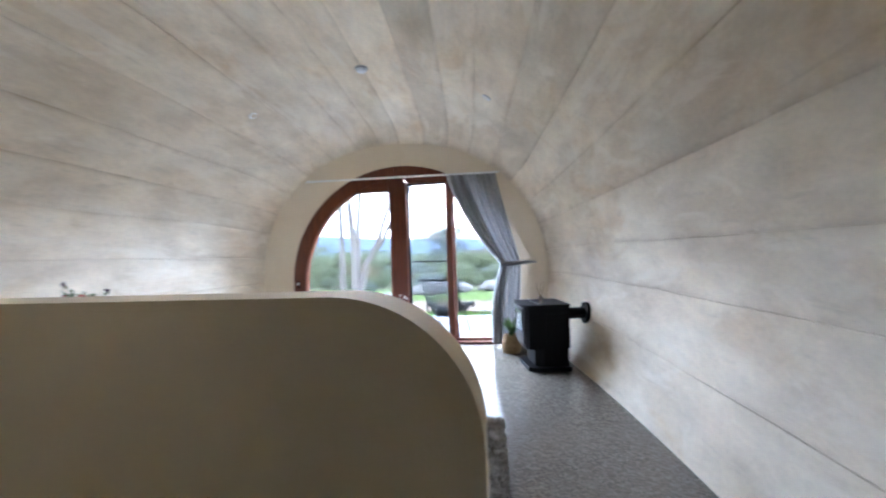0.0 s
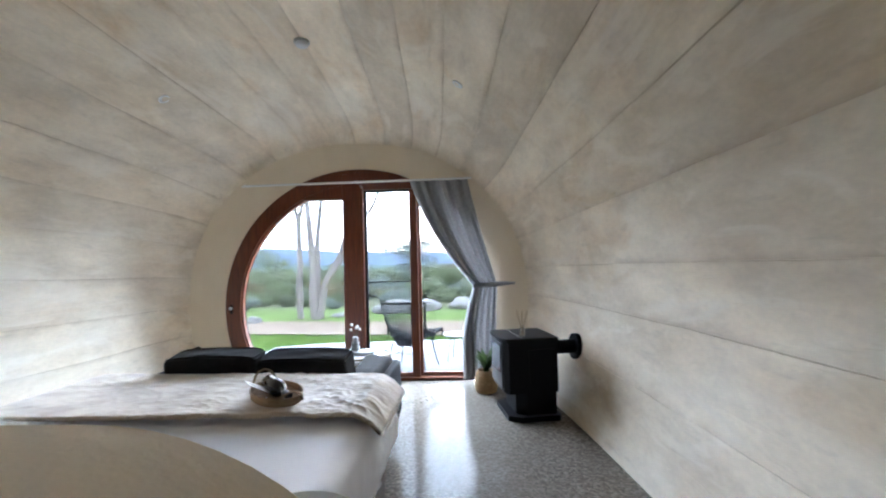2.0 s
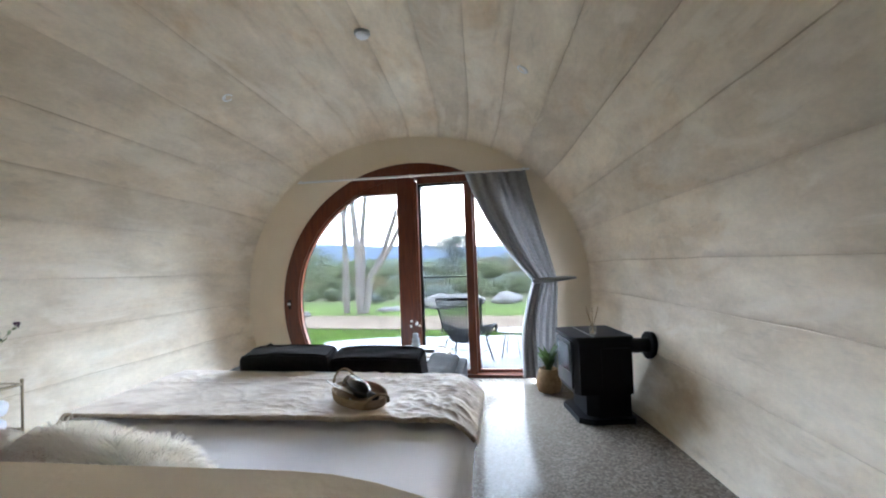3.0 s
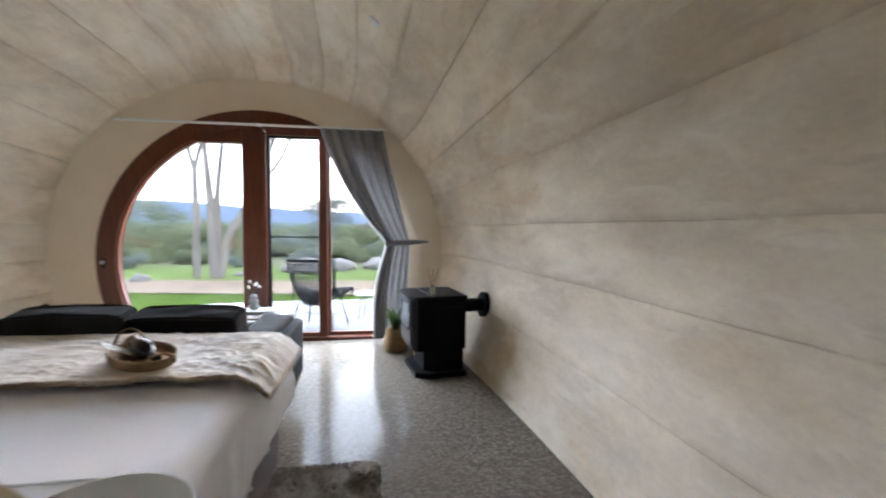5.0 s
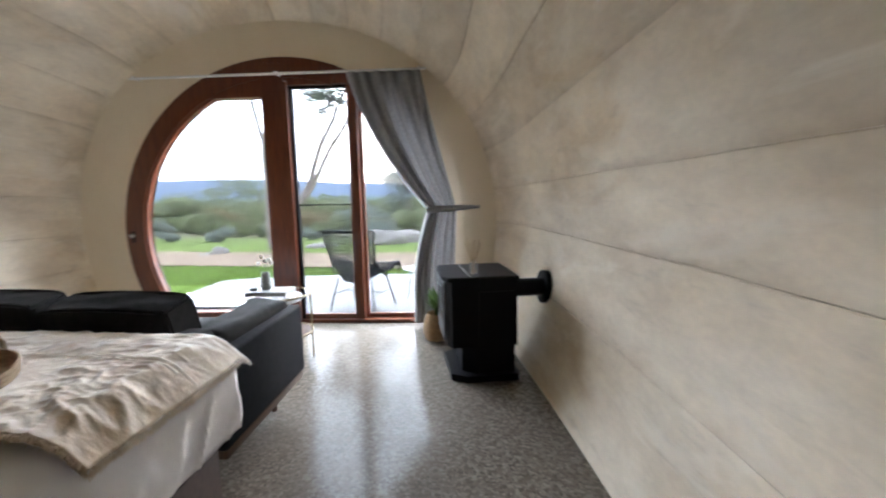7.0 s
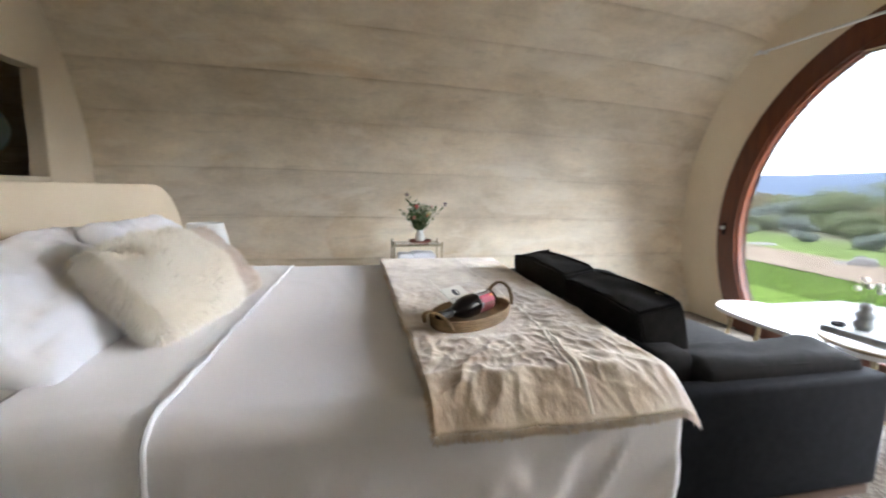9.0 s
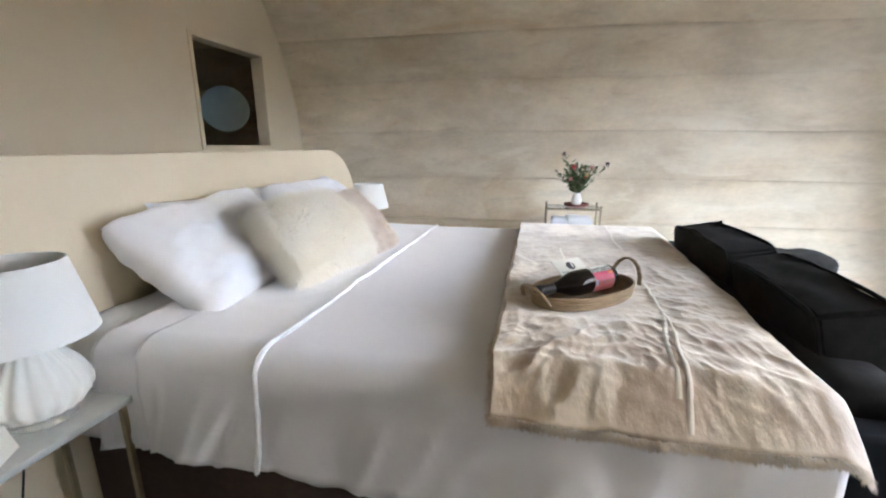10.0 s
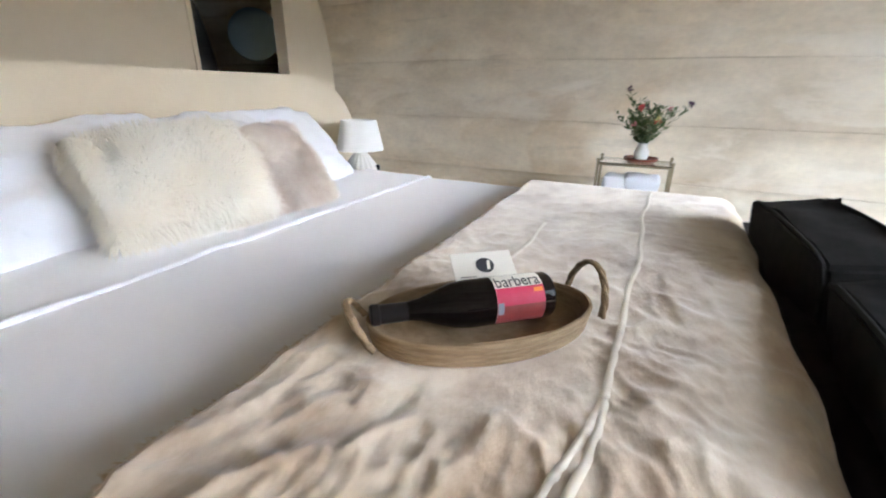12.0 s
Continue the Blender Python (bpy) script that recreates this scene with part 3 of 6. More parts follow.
pane = part("pane", new_box(-0.93, -0.39, 6.222, 6.226, 0.07, 2.232), M_GLASS, slider, smooth=False)
pane.visible_shadow = False
for x0, x1, z0, ztop, yy, r in ((-2.43, -1.180, 0.10, 2.17, 6.235, 1.418), (-0.30, 0.56, 0.06, 2.26, 6.28, 1.588)):
    bm = bmesh.new()
    pts = []
    for i in range(33):
        x = x0 + (x1 - x0) * i / 32
        d = r ** 2 - (x - WX) ** 2
        if d > 0:
            s = math.sqrt(d)
            pts.append((x, min(ztop, WZ + s), max(z0, WZ - s)))
    wall_from(bm, [(x, b) for x, t, b in pts] + [(x, t) for x, t, b in reversed(pts)], yy, yy + 0.004)
    p = part("pane", bm, M_GLASS, door, smooth=False)
    p.visible_shadow = False
lk = new("door_lock")
lk.parent = door
part("plate", new_box(-2.565, -2.535, 6.155, 6.164, 0.82, 0.93, 0.003), M_BLACKMETAL, lk)
bm = lathe(bmesh.new(), [(0, 0), (0.016, 0.0), (0.018, 0.018), (0.012, 0.026), (0, 0.027)], sides=20)
bmesh.ops.transform(bm, matrix=pose(-2.55, 6.155, 0.885, 90, 0, 0), verts=bm.verts[:])
part("knob", bm, M_STEEL, lk, "polished steel knob")

# ---- bed ----
BX0, BX1, BY0, BY1 = -2.02, -0.20, 1.745, 3.70

bm = bmesh.new()
out = [(-2.42, 0.0)]
R = 0.42
for i in range(17):
    u = math.pi - math.pi / 2 * i / 16
    out.append((-2.42 + R + R * math.cos(u), 1.17 - R + R * math.sin(u)))
for i in range(17):
    u = math.pi / 2 - math.pi / 2 * i / 16
    out.append((0.21 - R + R * math.cos(u), 1.17 - R + R * math.sin(u)))
out.append((0.21, 0.0))
wall_from(bm, out, 1.53, 1.73)
bmesh.ops.bevel(bm, geom=[e for e in bm.edges if abs(e.verts[0].co.y - e.verts[1].co.y) < 1e-6 and max(v.co.z for v in e.verts) > 0.01], offset=0.008, segments=2, affect="EDGES")
tagged(part("headboard_wall", bm, M_PLASTER, angle=40), "freestanding beige plastered headboard wall with rounded top corners", "headboard", kind="structure")

bed = thing("bed", "king bed with white linen on a dark brown base", "bed")
part("base", new_box(BX0 + 0.05, BX1 - 0.04, BY0 + 0.01, BY1 - 0.05, 0.035, 0.335, 0.015), M_BEDBASE, bed)
for y0, y1 in ((1.98, 2.70), (2.76, 3.48)):
    dr = part("drawer", new_box(BX1 - 0.041, BX1 - 0.032, y0, y1, 0.07, 0.31, 0.004), M_BEDBASE, bed)
for x in (BX0 + 0.12, BX1 - 0.12):
    for y in (BY0 + 0.1, BY1 - 0.14):
        part("foot", new_box(x - 0.03, x + 0.03, y - 0.03, y + 0.03, 0.0, 0.04), M_BLACKMETAL, bed)
bm = new_box(BX0 + 0.01, BX1 - 0.01, BY0, BY1 - 0.01, 0.33, 0.655, 0.055, 4)
mt = part("mattress", bm, M_MATTRESS, bed)
for i in range(7):
    z = 0.385 + i * 0.036
    bm = bmesh.new()
    pts = [(BX1 - 0.10, BY1 - 0.012, z), (BX1 - 0.05, BY1 - 0.013, z), (BX1 - 0.024, BY1 - 0.028, z), (BX1 - 0.012, BY1 - 0.06, z), (BX1 - 0.011, BY1 - 0.30, z)]
    part("quilting", tube(bm, pts, 0.008, 6), M_MATTRESS, mt)


def draped(y0, y1, drop, top, over, seed, amp=0.006, skew=0.0, hem=0.01, left=0.10):
    """A cloth over the bed: across the top and down the side; returns a function of u, v in 0..1."""
    width = BX1 - BX0
    total = left + width + drop
    def fn(u, v):
        y = y0 + (y1 - y0) * v
        s = u * total
        if s < left:
            x, z = BX0 - over, top - (left - s)
        elif s < left + width:
            x, z = BX0 + (s - left), top
        else:
            x, z = BX1 + over, top - (s - left - width)
        if s >= left + width - 0.06:
            k = min(1.0, (s - (left + width - 0.06)) / 0.12)
            ang = k * math.pi / 2
            if k < 1:
                x = BX1 - 0.06 + (0.06 + over) * math.sin(ang)
                z = top - 0.06 * (1 - math.cos(ang))
            else:
                z = top - 0.06 - (s - (left + width + 0.06))
        if left - 0.06 < s < left + 0.06:
            k = (left + 0.06 - s) / 0.12
            ang = k * math.pi / 2
            x = BX0 + 0.06 - (0.06 + over) * math.sin(ang)
            z = top - 0.06 * (1 - math.cos(ang))
        y += skew * (u - 0.5)
        hang = max(0.0, (top - 0.06 - z) / 0.3)
        w = noise.noise(Vector((x * 3, y * 2.6, seed))) * amp + noise.noise(Vector((x * 8, y * 5, seed + 4))) * amp * 0.5
        w += amp * 1.6 * max(0.0, 0.30 - 2.2 * abs(noise.noise(Vector((x * 1.3 + y * 0.8, y * 3.4 - x, seed + 12)))))
        z += w * (1 - min(1, hang * 2))
        crease = max(0.0, noise.noise(Vector((y * 5.0 + seed, z * 1.1, seed))) - 0.08) * (0.085 if y < 2.95 else 0.03) * min(1.0, hang * 1.6)
        crease += 0.032 * max(0.0, 0.35 - 2.6 * abs(noise.noise(Vector((y * 8.0 - z * 4.0, z * 1.6 + y, seed + 31))))) * min(1.0, hang * 2.0)
        x += (0.004 + abs(noise.noise(Vector((y * 4.2, z * 1.5, seed + 7)))) * (0.035 if y < 2.95 else 0.015) * hang + crease) * (1 if s > total / 2 else -1)
        if u > 0.999:
            z += noise.noise(Vector((y * 2.0, 0, seed))) * hem
        return Vector((x, y, z))
    return fn


def cloth(name, fn, nx, ny, mat, parent, thick=0.006, label=""):
    bm = bmesh.new()
    grid(bm, nx, ny, fn)
    bmesh.ops.recalc_face_normals(bm, faces=bm.faces[:])
    ob = part(name, bm, mat, parent, label, angle=80)
    md = ob.modifiers.new("thickness", "SOLIDIFY")
    md.thickness, md.offset = thick, 1.0
    return ob


cloth("fitted_sheet", draped(1.745, 2.30, 0.28, 0.668, 0.004, 11.0), 90, 30, M_SHEET, bed)
cloth("coverlet", draped(1.93, 3.69, 0.315, 0.682, 0.012, 5.0, amp=0.004, hem=0.03), 120, 110, M_COVER, bed, 0.008, "pale grey-white bed cover hanging down the side")
cloth("turned_down_sheet", draped(2.10, 2.455, 0.318, 0.691, 0.017, 8.0, amp=0.009, skew=-0.05, hem=0.015), 130, 40, M_PILLOW, bed, 0.006, "folded-back white sheet")
fold = draped(2.10, 2.455, 0.318, 0.694, 0.021, 8.0, amp=0.009, skew=-0.05, hem=0.015)
pts = [fold(0.02 + 0.978 * i / 160, 1.0 + 0.02 * noise.noise(Vector((i * 0.11, 3, 0)))) for i in range(161)]
part("rolled_edge", tube(bmesh.new(), pts, 0.008, 8, [0.0075 + 0.004 * noise.noise(Vector((i * 0.23, 0, 9))) for i in range(161)]), M_PILLOW, bed)

# fur throw across the foot of the bed
thr = thing("fur_throw", "rumpled cream faux-fur throw across the foot of the bed", "throw blanket")
TY0 = 3.015


def throw_depth(u):
    """How far the throw reaches along the bed."""
    return 0.79 - 0.115 * u


def seam_v(u):
    return (0.675 - 0.07 * u - 0.07 * max(0.0, u - 0.72) / 0.28 + 0.008 * math.sin(u * 17) + 0.004 * math.sin(u * 41)) * 0.72 / throw_depth(u)


def throw_fn(u, v, lift=0.0):
    y = TY0 + throw_depth(u) * v
    x = -2.06 + 1.94 * u
    edge = max(0.0, (u - 0.935) / 0.065)
    ledge = max(0.0, (0.05 - u) / 0.05)
    z = 0.730 - 0.082 * edge ** 1.5 - 0.14 * ledge ** 1.3
    ze = max(0.0, (v - 0.93) / 0.07)
    z -= 0.03 * ze ** 1.5
    rum = min(1.0, max(0.25, (u - 0.30) / 0.35)) * (1 - 0.6 * max(edge, ze) ** 2)
    n1 = noise.noise(Vector((x * 3.4, y * 4.6, 1.0)))
    warp = noise.noise(Vector((x * 2.2, y * 2.2, 17.0)))
    r1 = 1 - 2.2 * abs(noise.noise(Vector((x * 4.2 + y * 5.5 + warp, y * 3.0 - x * 2.6, 11.0))))
    r2 = 1 - 2.2 * abs(noise.noise(Vector((x * 11 + y * 4 + 2 * warp, y * 10 - x * 5, 29.0))))
    r3 = noise.noise(Vector((x * 26, y * 22, 41.0)))
    z += rum * (abs(n1) * 0.007 + max(0, r1 - 0.45) * 0.012 + max(0, r2 - 0.35) * 0.0065 + r3 * 0.0014)
    r4 = 1 - 2.4 * abs(noise.noise(Vector((x * 19 + y * 3 + 3 * warp, y * 30 - x * 4, 53.0))))
    z += rum * max(0, r4 - 0.35) * 0.0042
    seam = v - seam_v(u)
    z += 0.001 * math.exp(-(seam / 0.016) ** 2)
    basket = math.exp(-((((x + 0.675) / 0.20) ** 2 + ((y - 3.25) / 0.20) ** 2) ** 2))
    z = z * (1 - basket) + 0.722 * basket
    x += 0.014 * noise.noise(Vector((y * 7, 0, 3))) * edge
    y += 0.02 * noise.noise(Vector((x * 5, 2, 3))) * max(0, 1 - v / 0.1) + 0.012 * noise.noise(Vector((x * 6, 7, 3))) * ze
    return Vector((x, y, z + lift))


bm = bmesh.new()
grid(bm, 330, 130, throw_fn)
nap = bmesh.new()
rim = random.Random(6)
for k in range(5200):
    w = rim.random()
    u, v, o = ((1.0, w, Vector((1, 0, -0.5))) if k % 2 else (0.3 + 0.7 * w, 0.0, Vector((0, -1, -0.3))))
    p = throw_fn(u, v) + Vector((0, 0, -0.016 * rim.random()))
    d = (o + Vector((rim.uniform(-0.6, 0.6), rim.uniform(-0.6, 0.6), rim.uniform(-0.5, 0.5)))).normalized() * rim.uniform(0.008, 0.018)
    side = d.cross(Vector((0.1, 0.2, 1))).normalized() * 0.0012
    nap.faces.new([nap.verts.new(c) for c in (p - side, p + side, p + d)])
tagged(part("nap", nap, M_THROW, thr, smooth=False), kind="stuff")
tb = part("blanket", bm, M_THROW, thr, angle=80)
md = tb.modifiers.new("thickness", "SOLIDIFY")
md.thickness, md.offset = 0.018, -1.0
bm = bmesh.new()
grid(bm, 60, 12, lambda u, v: throw_fn(0.62 + 0.375 * u, 0.70 + 0.27 * v) + Vector((-0.016, -0.012, -0.024 - 0.006 * u)))
ub = part("lower_layer", bm, M_THROW, thr, angle=80)
md = ub.modifiers.new("thickness", "SOLIDIFY")
md.thickness, md.offset = 0.012, -1.0


for u0, u1, dv in ((0.06, 0.995, 0.0), (0.76, 0.97, -0.030), (0.38, 0.56, -0.36)):
    pts = []
    for i in range(91):
        u = u0 + (u1 - u0) * i / 90
        pts.append(throw_fn(u, seam_v(u) + dv * (1 if dv < -0.1 else min(1.0, (u - u0) / 0.08))) + Vector((0, 0, 0.0005)))
    bm = bmesh.new()
    cross = ((-0.006, -0.0004), (-0.0025, 0.0011), (0.0025, 0.0011), (0.006, -0.0004))
    lines = [[bm.verts.new(p + Vector((0, dy, dz))) for dy, dz in cross] for p in pts]
    for p, q in zip(lines, lines[1:]):
        for k in range(3):
            bm.faces.new((p[k], q[k], q[k + 1], p[k + 1]))
    part("seam", bm, M_SEAM, thr, "pale stitched seam", angle=80)


# pillows
def pillow_thing(name, label, w, h, d, m, mat, seed, cat="pillow", hair=0.0, **k):
    t = thing(name, label, cat)
    bm = pillow(bmesh.new(), w, h, d, m, seed, **k)
    if hair:
        fb = bmesh.new()
        bmesh.ops.recalc_face_normals(bm, faces=bm.faces[:])
        fur(fb, bm, hair, 30000, int(seed * 10), droop=0.45, width=0.0008)
        part("cushion", bm, mat, t, angle=80)
        tagged(part("fleece", fb, mat, t, smooth=False), kind="stuff")
    else:
        part("case", bm, mat, t, angle=80)
    return t


for x, lean, turn, roll, sd in ((-0.745, 49, -3, 5, 1.3), (-1.52, 46, 3, -3, 6.3)):
    pillow_thing("pillow", "plump white cotton pillow leaning against the headboard", 0.71, 0.46, 0.22, pose(x, 1.955, 0.82, lean, 0, turn) @ pose(0, 0, 0, 0, roll, 0), M_PILLOW, sd, lump=0.015, power=0.27, pinch=0.04, nu=52, nv=40)
for x, sd in ((-0.93, 3.1), (-1.55, 7.7)):
    pillow_thing("pillow", "white cotton pillow propped behind another", 0.66, 0.44, 0.13, pose(x, 1.825, 0.80, 26, 0, 0), M_PILLOW, sd, lump=0.008)
pillow_thing("fur_cushion", "cream sheepskin cushion with long wool", 0.46, 0.34, 0.17, pose(-0.87, 2.235, 0.855, 46, 0, -17) @ pose(0, 0, 0, 0, 4, 0), M_FUR, 2.2, "cushion", 0.045, power=0.27, pinch=0.02)
pillow_thing("fur_cushion", "cream and tan sheepskin cushion", 0.42, 0.34, 0.12, pose(-1.15, 2.27, 0.845, 42, 0, -9), M_FURTAN, 5.2, "cushion", 0.032, power=0.27, pinch=0.02)

# ---- basket with the bottle ----
BK = Vector((-0.675, 3.252, 0.726))
bsk = thing("jute_basket", "oval woven jute tray basket with two loop handles on the throw", "basket", at=Matrix.Translation(BK) @ pose(0, 0, 0, 0, 0, 131))
A, B = 0.180, 0.102
bm = bmesh.new()
rows = []
for r, z in ((0.0, 0.004), (0.6, 0.004), (0.93, 0.005), (1.0, 0.012), (1.035, 0.026), (1.05, 0.038), (1.03, 0.043), (1.0, 0.038), (0.97, 0.026), (0.93, 0.015), (0.6, 0.012), (0.0, 0.012)):
    rows.append([bm.verts.new((A * r * math.cos(u), B * r * math.sin(u), z + 0.003 * math.sin(3 * u) * (z > 0.03))) for u in (2 * math.pi * k / 56 for k in range(56))])
for p, q in zip(rows, rows[1:]):
    for k in range(56):
        bm.faces.new((p[k], p[(k + 1) % 56], q[(k + 1) % 56], q[k]))
bmesh.ops.remove_doubles(bm, verts=bm.verts[:], dist=0.0005)
part("bowl", bm, M_JUTE, bsk, angle=70)
for i in range(5):
    z, k = 0.009 + i * 0.0078, 1.012 + 0.010 * i
    bm = tube(bmesh.new(), [(A * k * math.cos(u), B * k * math.sin(u), z) for u in (2 * math.pi * j / 48 for j in range(48))], 0.0046, 6, closed=True)
    part("coil", bm, M_JUTE, bsk)
for s in (1, -1):
    pts = []
    for i in range(15):
        u = math.pi * i / 14
        pts.append((s * (A * 1.0 + 0.010 + (0.03 if s < 0 else 0.012) * math.sin(u)), 0.055 * math.cos(u), 0.026 + (0.05 if s < 0 else 0.075) * math.sin(u)))
    bm = bmesh.new()
    for ph in (0, 1, 2):
        tube(bm, [(p[0] + 0.003 * math.cos(i * 1.1 + ph * 2.09), p[1] + 0.004 * math.sin(i * 1.1 + ph * 2.09), p[2]) for i, p in enumerate(pts)], 0.0038, 6)
    part("handle", bm, M_JUTE, bsk, "braided jute loop handle")

btl = thing("wine_bottle", "dark red wine bottle lying in the basket, paper label", "wine bottle", at=Matrix.Translation((-0.652, 3.224, 0.7785)) @ pose(0, 0, 0, 0, 0, 131) @ pose(0, 0, 0, 0, -90, 0) @ pose(0, 0, -0.150))
bm = lathe(bmesh.new(), [(0, 0.012), (0.02, 0.004), (0.036, 0.0), (0.0395, 0.006), (0.0395, 0.145), (0.036, 0.17), (0.026, 0.20), (0.018, 0.222), (0.0150, 0.24), (0.0145, 0.285)], sides=40)
part("glass", bm, M_BOTTLE, btl, angle=60)
bm = lathe(bmesh.new(), [(0.0152, 0.242), (0.0156, 0.285), (0.0172, 0.287), (0.0172, 0.297), (0.015, 0.300), (0, 0.300)], sides=32)
part("capsule", bm, M_FOIL, btl)


def label_band(z0, z1, a0, a1, r, n=16):
    bm = bmesh.new()
    grid(bm, n, 2, lambda u, v: Vector((r * math.cos(radians(a0 + (a1 - a0) * u)), r * math.sin(radians(a0 + (a1 - a0) * u)), z0 + (z1 - z0) * v)))
    return bm


lab = part("label", label_band(0.022, 0.105, -130, 12, 0.0399), M_PAPER, btl, "white paper label with a crimson field")
part("red_field", label_band(0.022, 0.105, -78, -36, 0.0402), M_LABELRED, lab)
part("lower_field", label_band(0.022, 0.105, -130, -78, 0.0402), M_LABELBROWN, lab)
part("orange_patch", label_band(0.024, 0.040, -52, -42, 0.0404, 6), M_LABELORANGE, lab)
part("blue_patch", label_band(0.094, 0.104, -98, -70, 0.0404, 6), material("grey_blue_patch", (0.20, 0.22, 0.27), 0.5), lab)
txt = bpy.data.curves.new("word", "FONT")
txt.body, txt.size, txt.extrude = "barbera", 0.026, 0.0003
to = new("word_tmp", txt)
bpy.context.view_layer.update()
tm = bpy.data.meshes.new_from_object(to.evaluated_get(bpy.context.evaluated_depsgraph_get()))
bpy.data.objects.remove(to)
bm = bmesh.new()
bm.from_mesh(tm)
bmesh.ops.subdivide_edges(bm, edges=[e for e in bm.edges if e.calc_length() > 0.006], cuts=1)
xs = [v.co.x for v in bm.verts]
wid = max(xs) - min(xs)
for v in bm.verts:
    a = radians(-34) + 1.25 * v.co.y / 0.0405
    rr = 0.0406 + v.co.z
    v.co = Vector((rr * math.cos(a), rr * math.sin(a), 0.1015 - (v.co.x - min(xs)) / wid * 0.076))
part("word", bm, M_INK, lab, "the word barbera in grey serif letters", smooth=False)

card = thing("greeting_card", "cream card with a round dark emblem, propped in the basket", "card", at=Matrix.Translation((-0.735, 3.245, 0.772)) @ pose(0, 0, 0, 0, 0, 128) @ pose(0, 0, 0, 30, 0, 0))
part("sheet", new_box(-0.060, 0.058, -0.02, 0.087, -0.001, 0.001), M_PAPER, card, smooth=False)
bm = lathe(bmesh.new(), [(0, 0.0012), (0.017, 0.0012), (0.017, 0.0016), (0, 0.0016)], sides=28)
bmesh.ops.translate(bm, vec=(0.002, 0.055, 0), verts=bm.verts[:])
part("emblem", bm, M_INK, card, "round dark emblem")
part("emblem_mark", slab_from(bmesh.new(), [(0.004, 0.045), (0.010, 0.045), (0.013, 0.065), (0.007, 0.065)], 0.0017, 0.0019), M_PAPER, card)
for k, (x0, x1) in enumerate(((-0.05, -0.020), (-0.05, -0.03))):
    part("line", new_box(x0, x1, 0.03 - 0.008 * k, 0.0315 - 0.008 * k, 0.0012, 0.0016), M_INK, card, smooth=False)
op = thing("bottle_opener", "small steel bottle opener lying in the basket", "bottle opener", at=Matrix.Translation((-0.665, 3.135, 0.745)) @ pose(0, 0, 0, 8, 0, 118))
part("ring", tube(bmesh.new(), [(0.014 * math.cos(u), 0.014 * math.sin(u), 0) for u in (2 * math.pi * k / 20 for k in range(20))], 0.003, 6, closed=True), M_STEEL, op)
part("shank", tube(bmesh.new(), [(0.014, 0, 0), (0.075, 0, 0)], 0.0035, 8), M_STEEL, op)

# ---- sofa ----
sofa = thing("sofa", "two-seat charcoal fabric sofa with walnut plinth, its back to the bed", "sofa")
SX0, SX1, SY0, SY1 = -1.96, -0.28, 3.765, 4.60
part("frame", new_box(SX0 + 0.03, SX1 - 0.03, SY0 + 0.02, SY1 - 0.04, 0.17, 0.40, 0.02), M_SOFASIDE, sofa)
part("back", new_box(SX0 + 0.10, SX1 - 0.10, SY0, SY0 + 0.15, 0.20, 0.68, 0.03, 3), M_SOFA, sofa)
for s, x0, x1 in ((1, SX1 - 0.09, SX1), (-1, SX0, SX0 + 0.09)):
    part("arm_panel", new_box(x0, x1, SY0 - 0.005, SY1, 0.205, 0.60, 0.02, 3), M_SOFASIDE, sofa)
    xa, xb = (SX1 - 0.27, SX1 - 0.055) if s > 0 else (SX0 + 0.055, SX0 + 0.27)
    bm = new_box(xa, xb, SY0 + 0.14, SY1 - 0.03, 0.41, 0.655, 0.045, 4)
    bmesh.ops.subdivide_edges(bm, edges=[e for e in bm.edges if e.calc_length() > 0.12], cuts=9, use_grid_fill=True)
    for v in bm.verts:
        if v.co.z > 0.55:
            v.co.z += noise.noise(Vector((v.co.x * 9, v.co.y * 9, 4))) * 0.014 + 0.006 * math.sin(v.co.y * 55) * (v.co.y > 4.25)
    ap = part("arm_pad", bm, M_SOFA, sofa, angle=60)
    xe = xb - 0.012 if s > 0 else xa + 0.012
    part("piping", tube(bmesh.new(), [(xe, SY0 + 0.17, 0.628), (xe, 4.1, 0.634), (xe, SY1 - 0.06, 0.628)], 0.006, 6), M_SOFA, ap)


def boxed_cushion(w, h, d, m, seed):
    """A box cushion with crisp welted edges, its faces slightly swollen and dented."""
    bm = new_box(-w / 2, w / 2, -d / 2, d / 2, -h / 2, h / 2)
    bmesh.ops.subdivide_edges(bm, edges=bm.edges[:], cuts=13, use_grid_fill=True)
    for v in bm.verts:
        a, b, c = v.co.x / (w / 2), v.co.y / (d / 2), v.co.z / (h / 2)
        swell = (1 - a * a) * (1 - c * c)
        dent = noise.noise(Vector((a * 1.8 + seed, b, c * 1.8))) * 0.018 + noise.noise(Vector((a * 5, b * 2 + seed, c * 5))) * 0.005
        v.co.y += (0.028 * swell + dent * swell) * b
        v.co.z += (0.012 * (1 - a * a) + noise.noise(Vector((a * 2.4, seed, b))) * 0.012) * c
        v.co.x += 0.008 * (1 - c * c) * a
        v.co = m @ v.co
    bmesh.ops.bevel(bm, geom=[e for e in bm.edges if len(e.link_faces) == 2 and e.calc_face_angle(0) > radians(60)], offset=0.012, segments=2, affect="EDGES")
    return bm


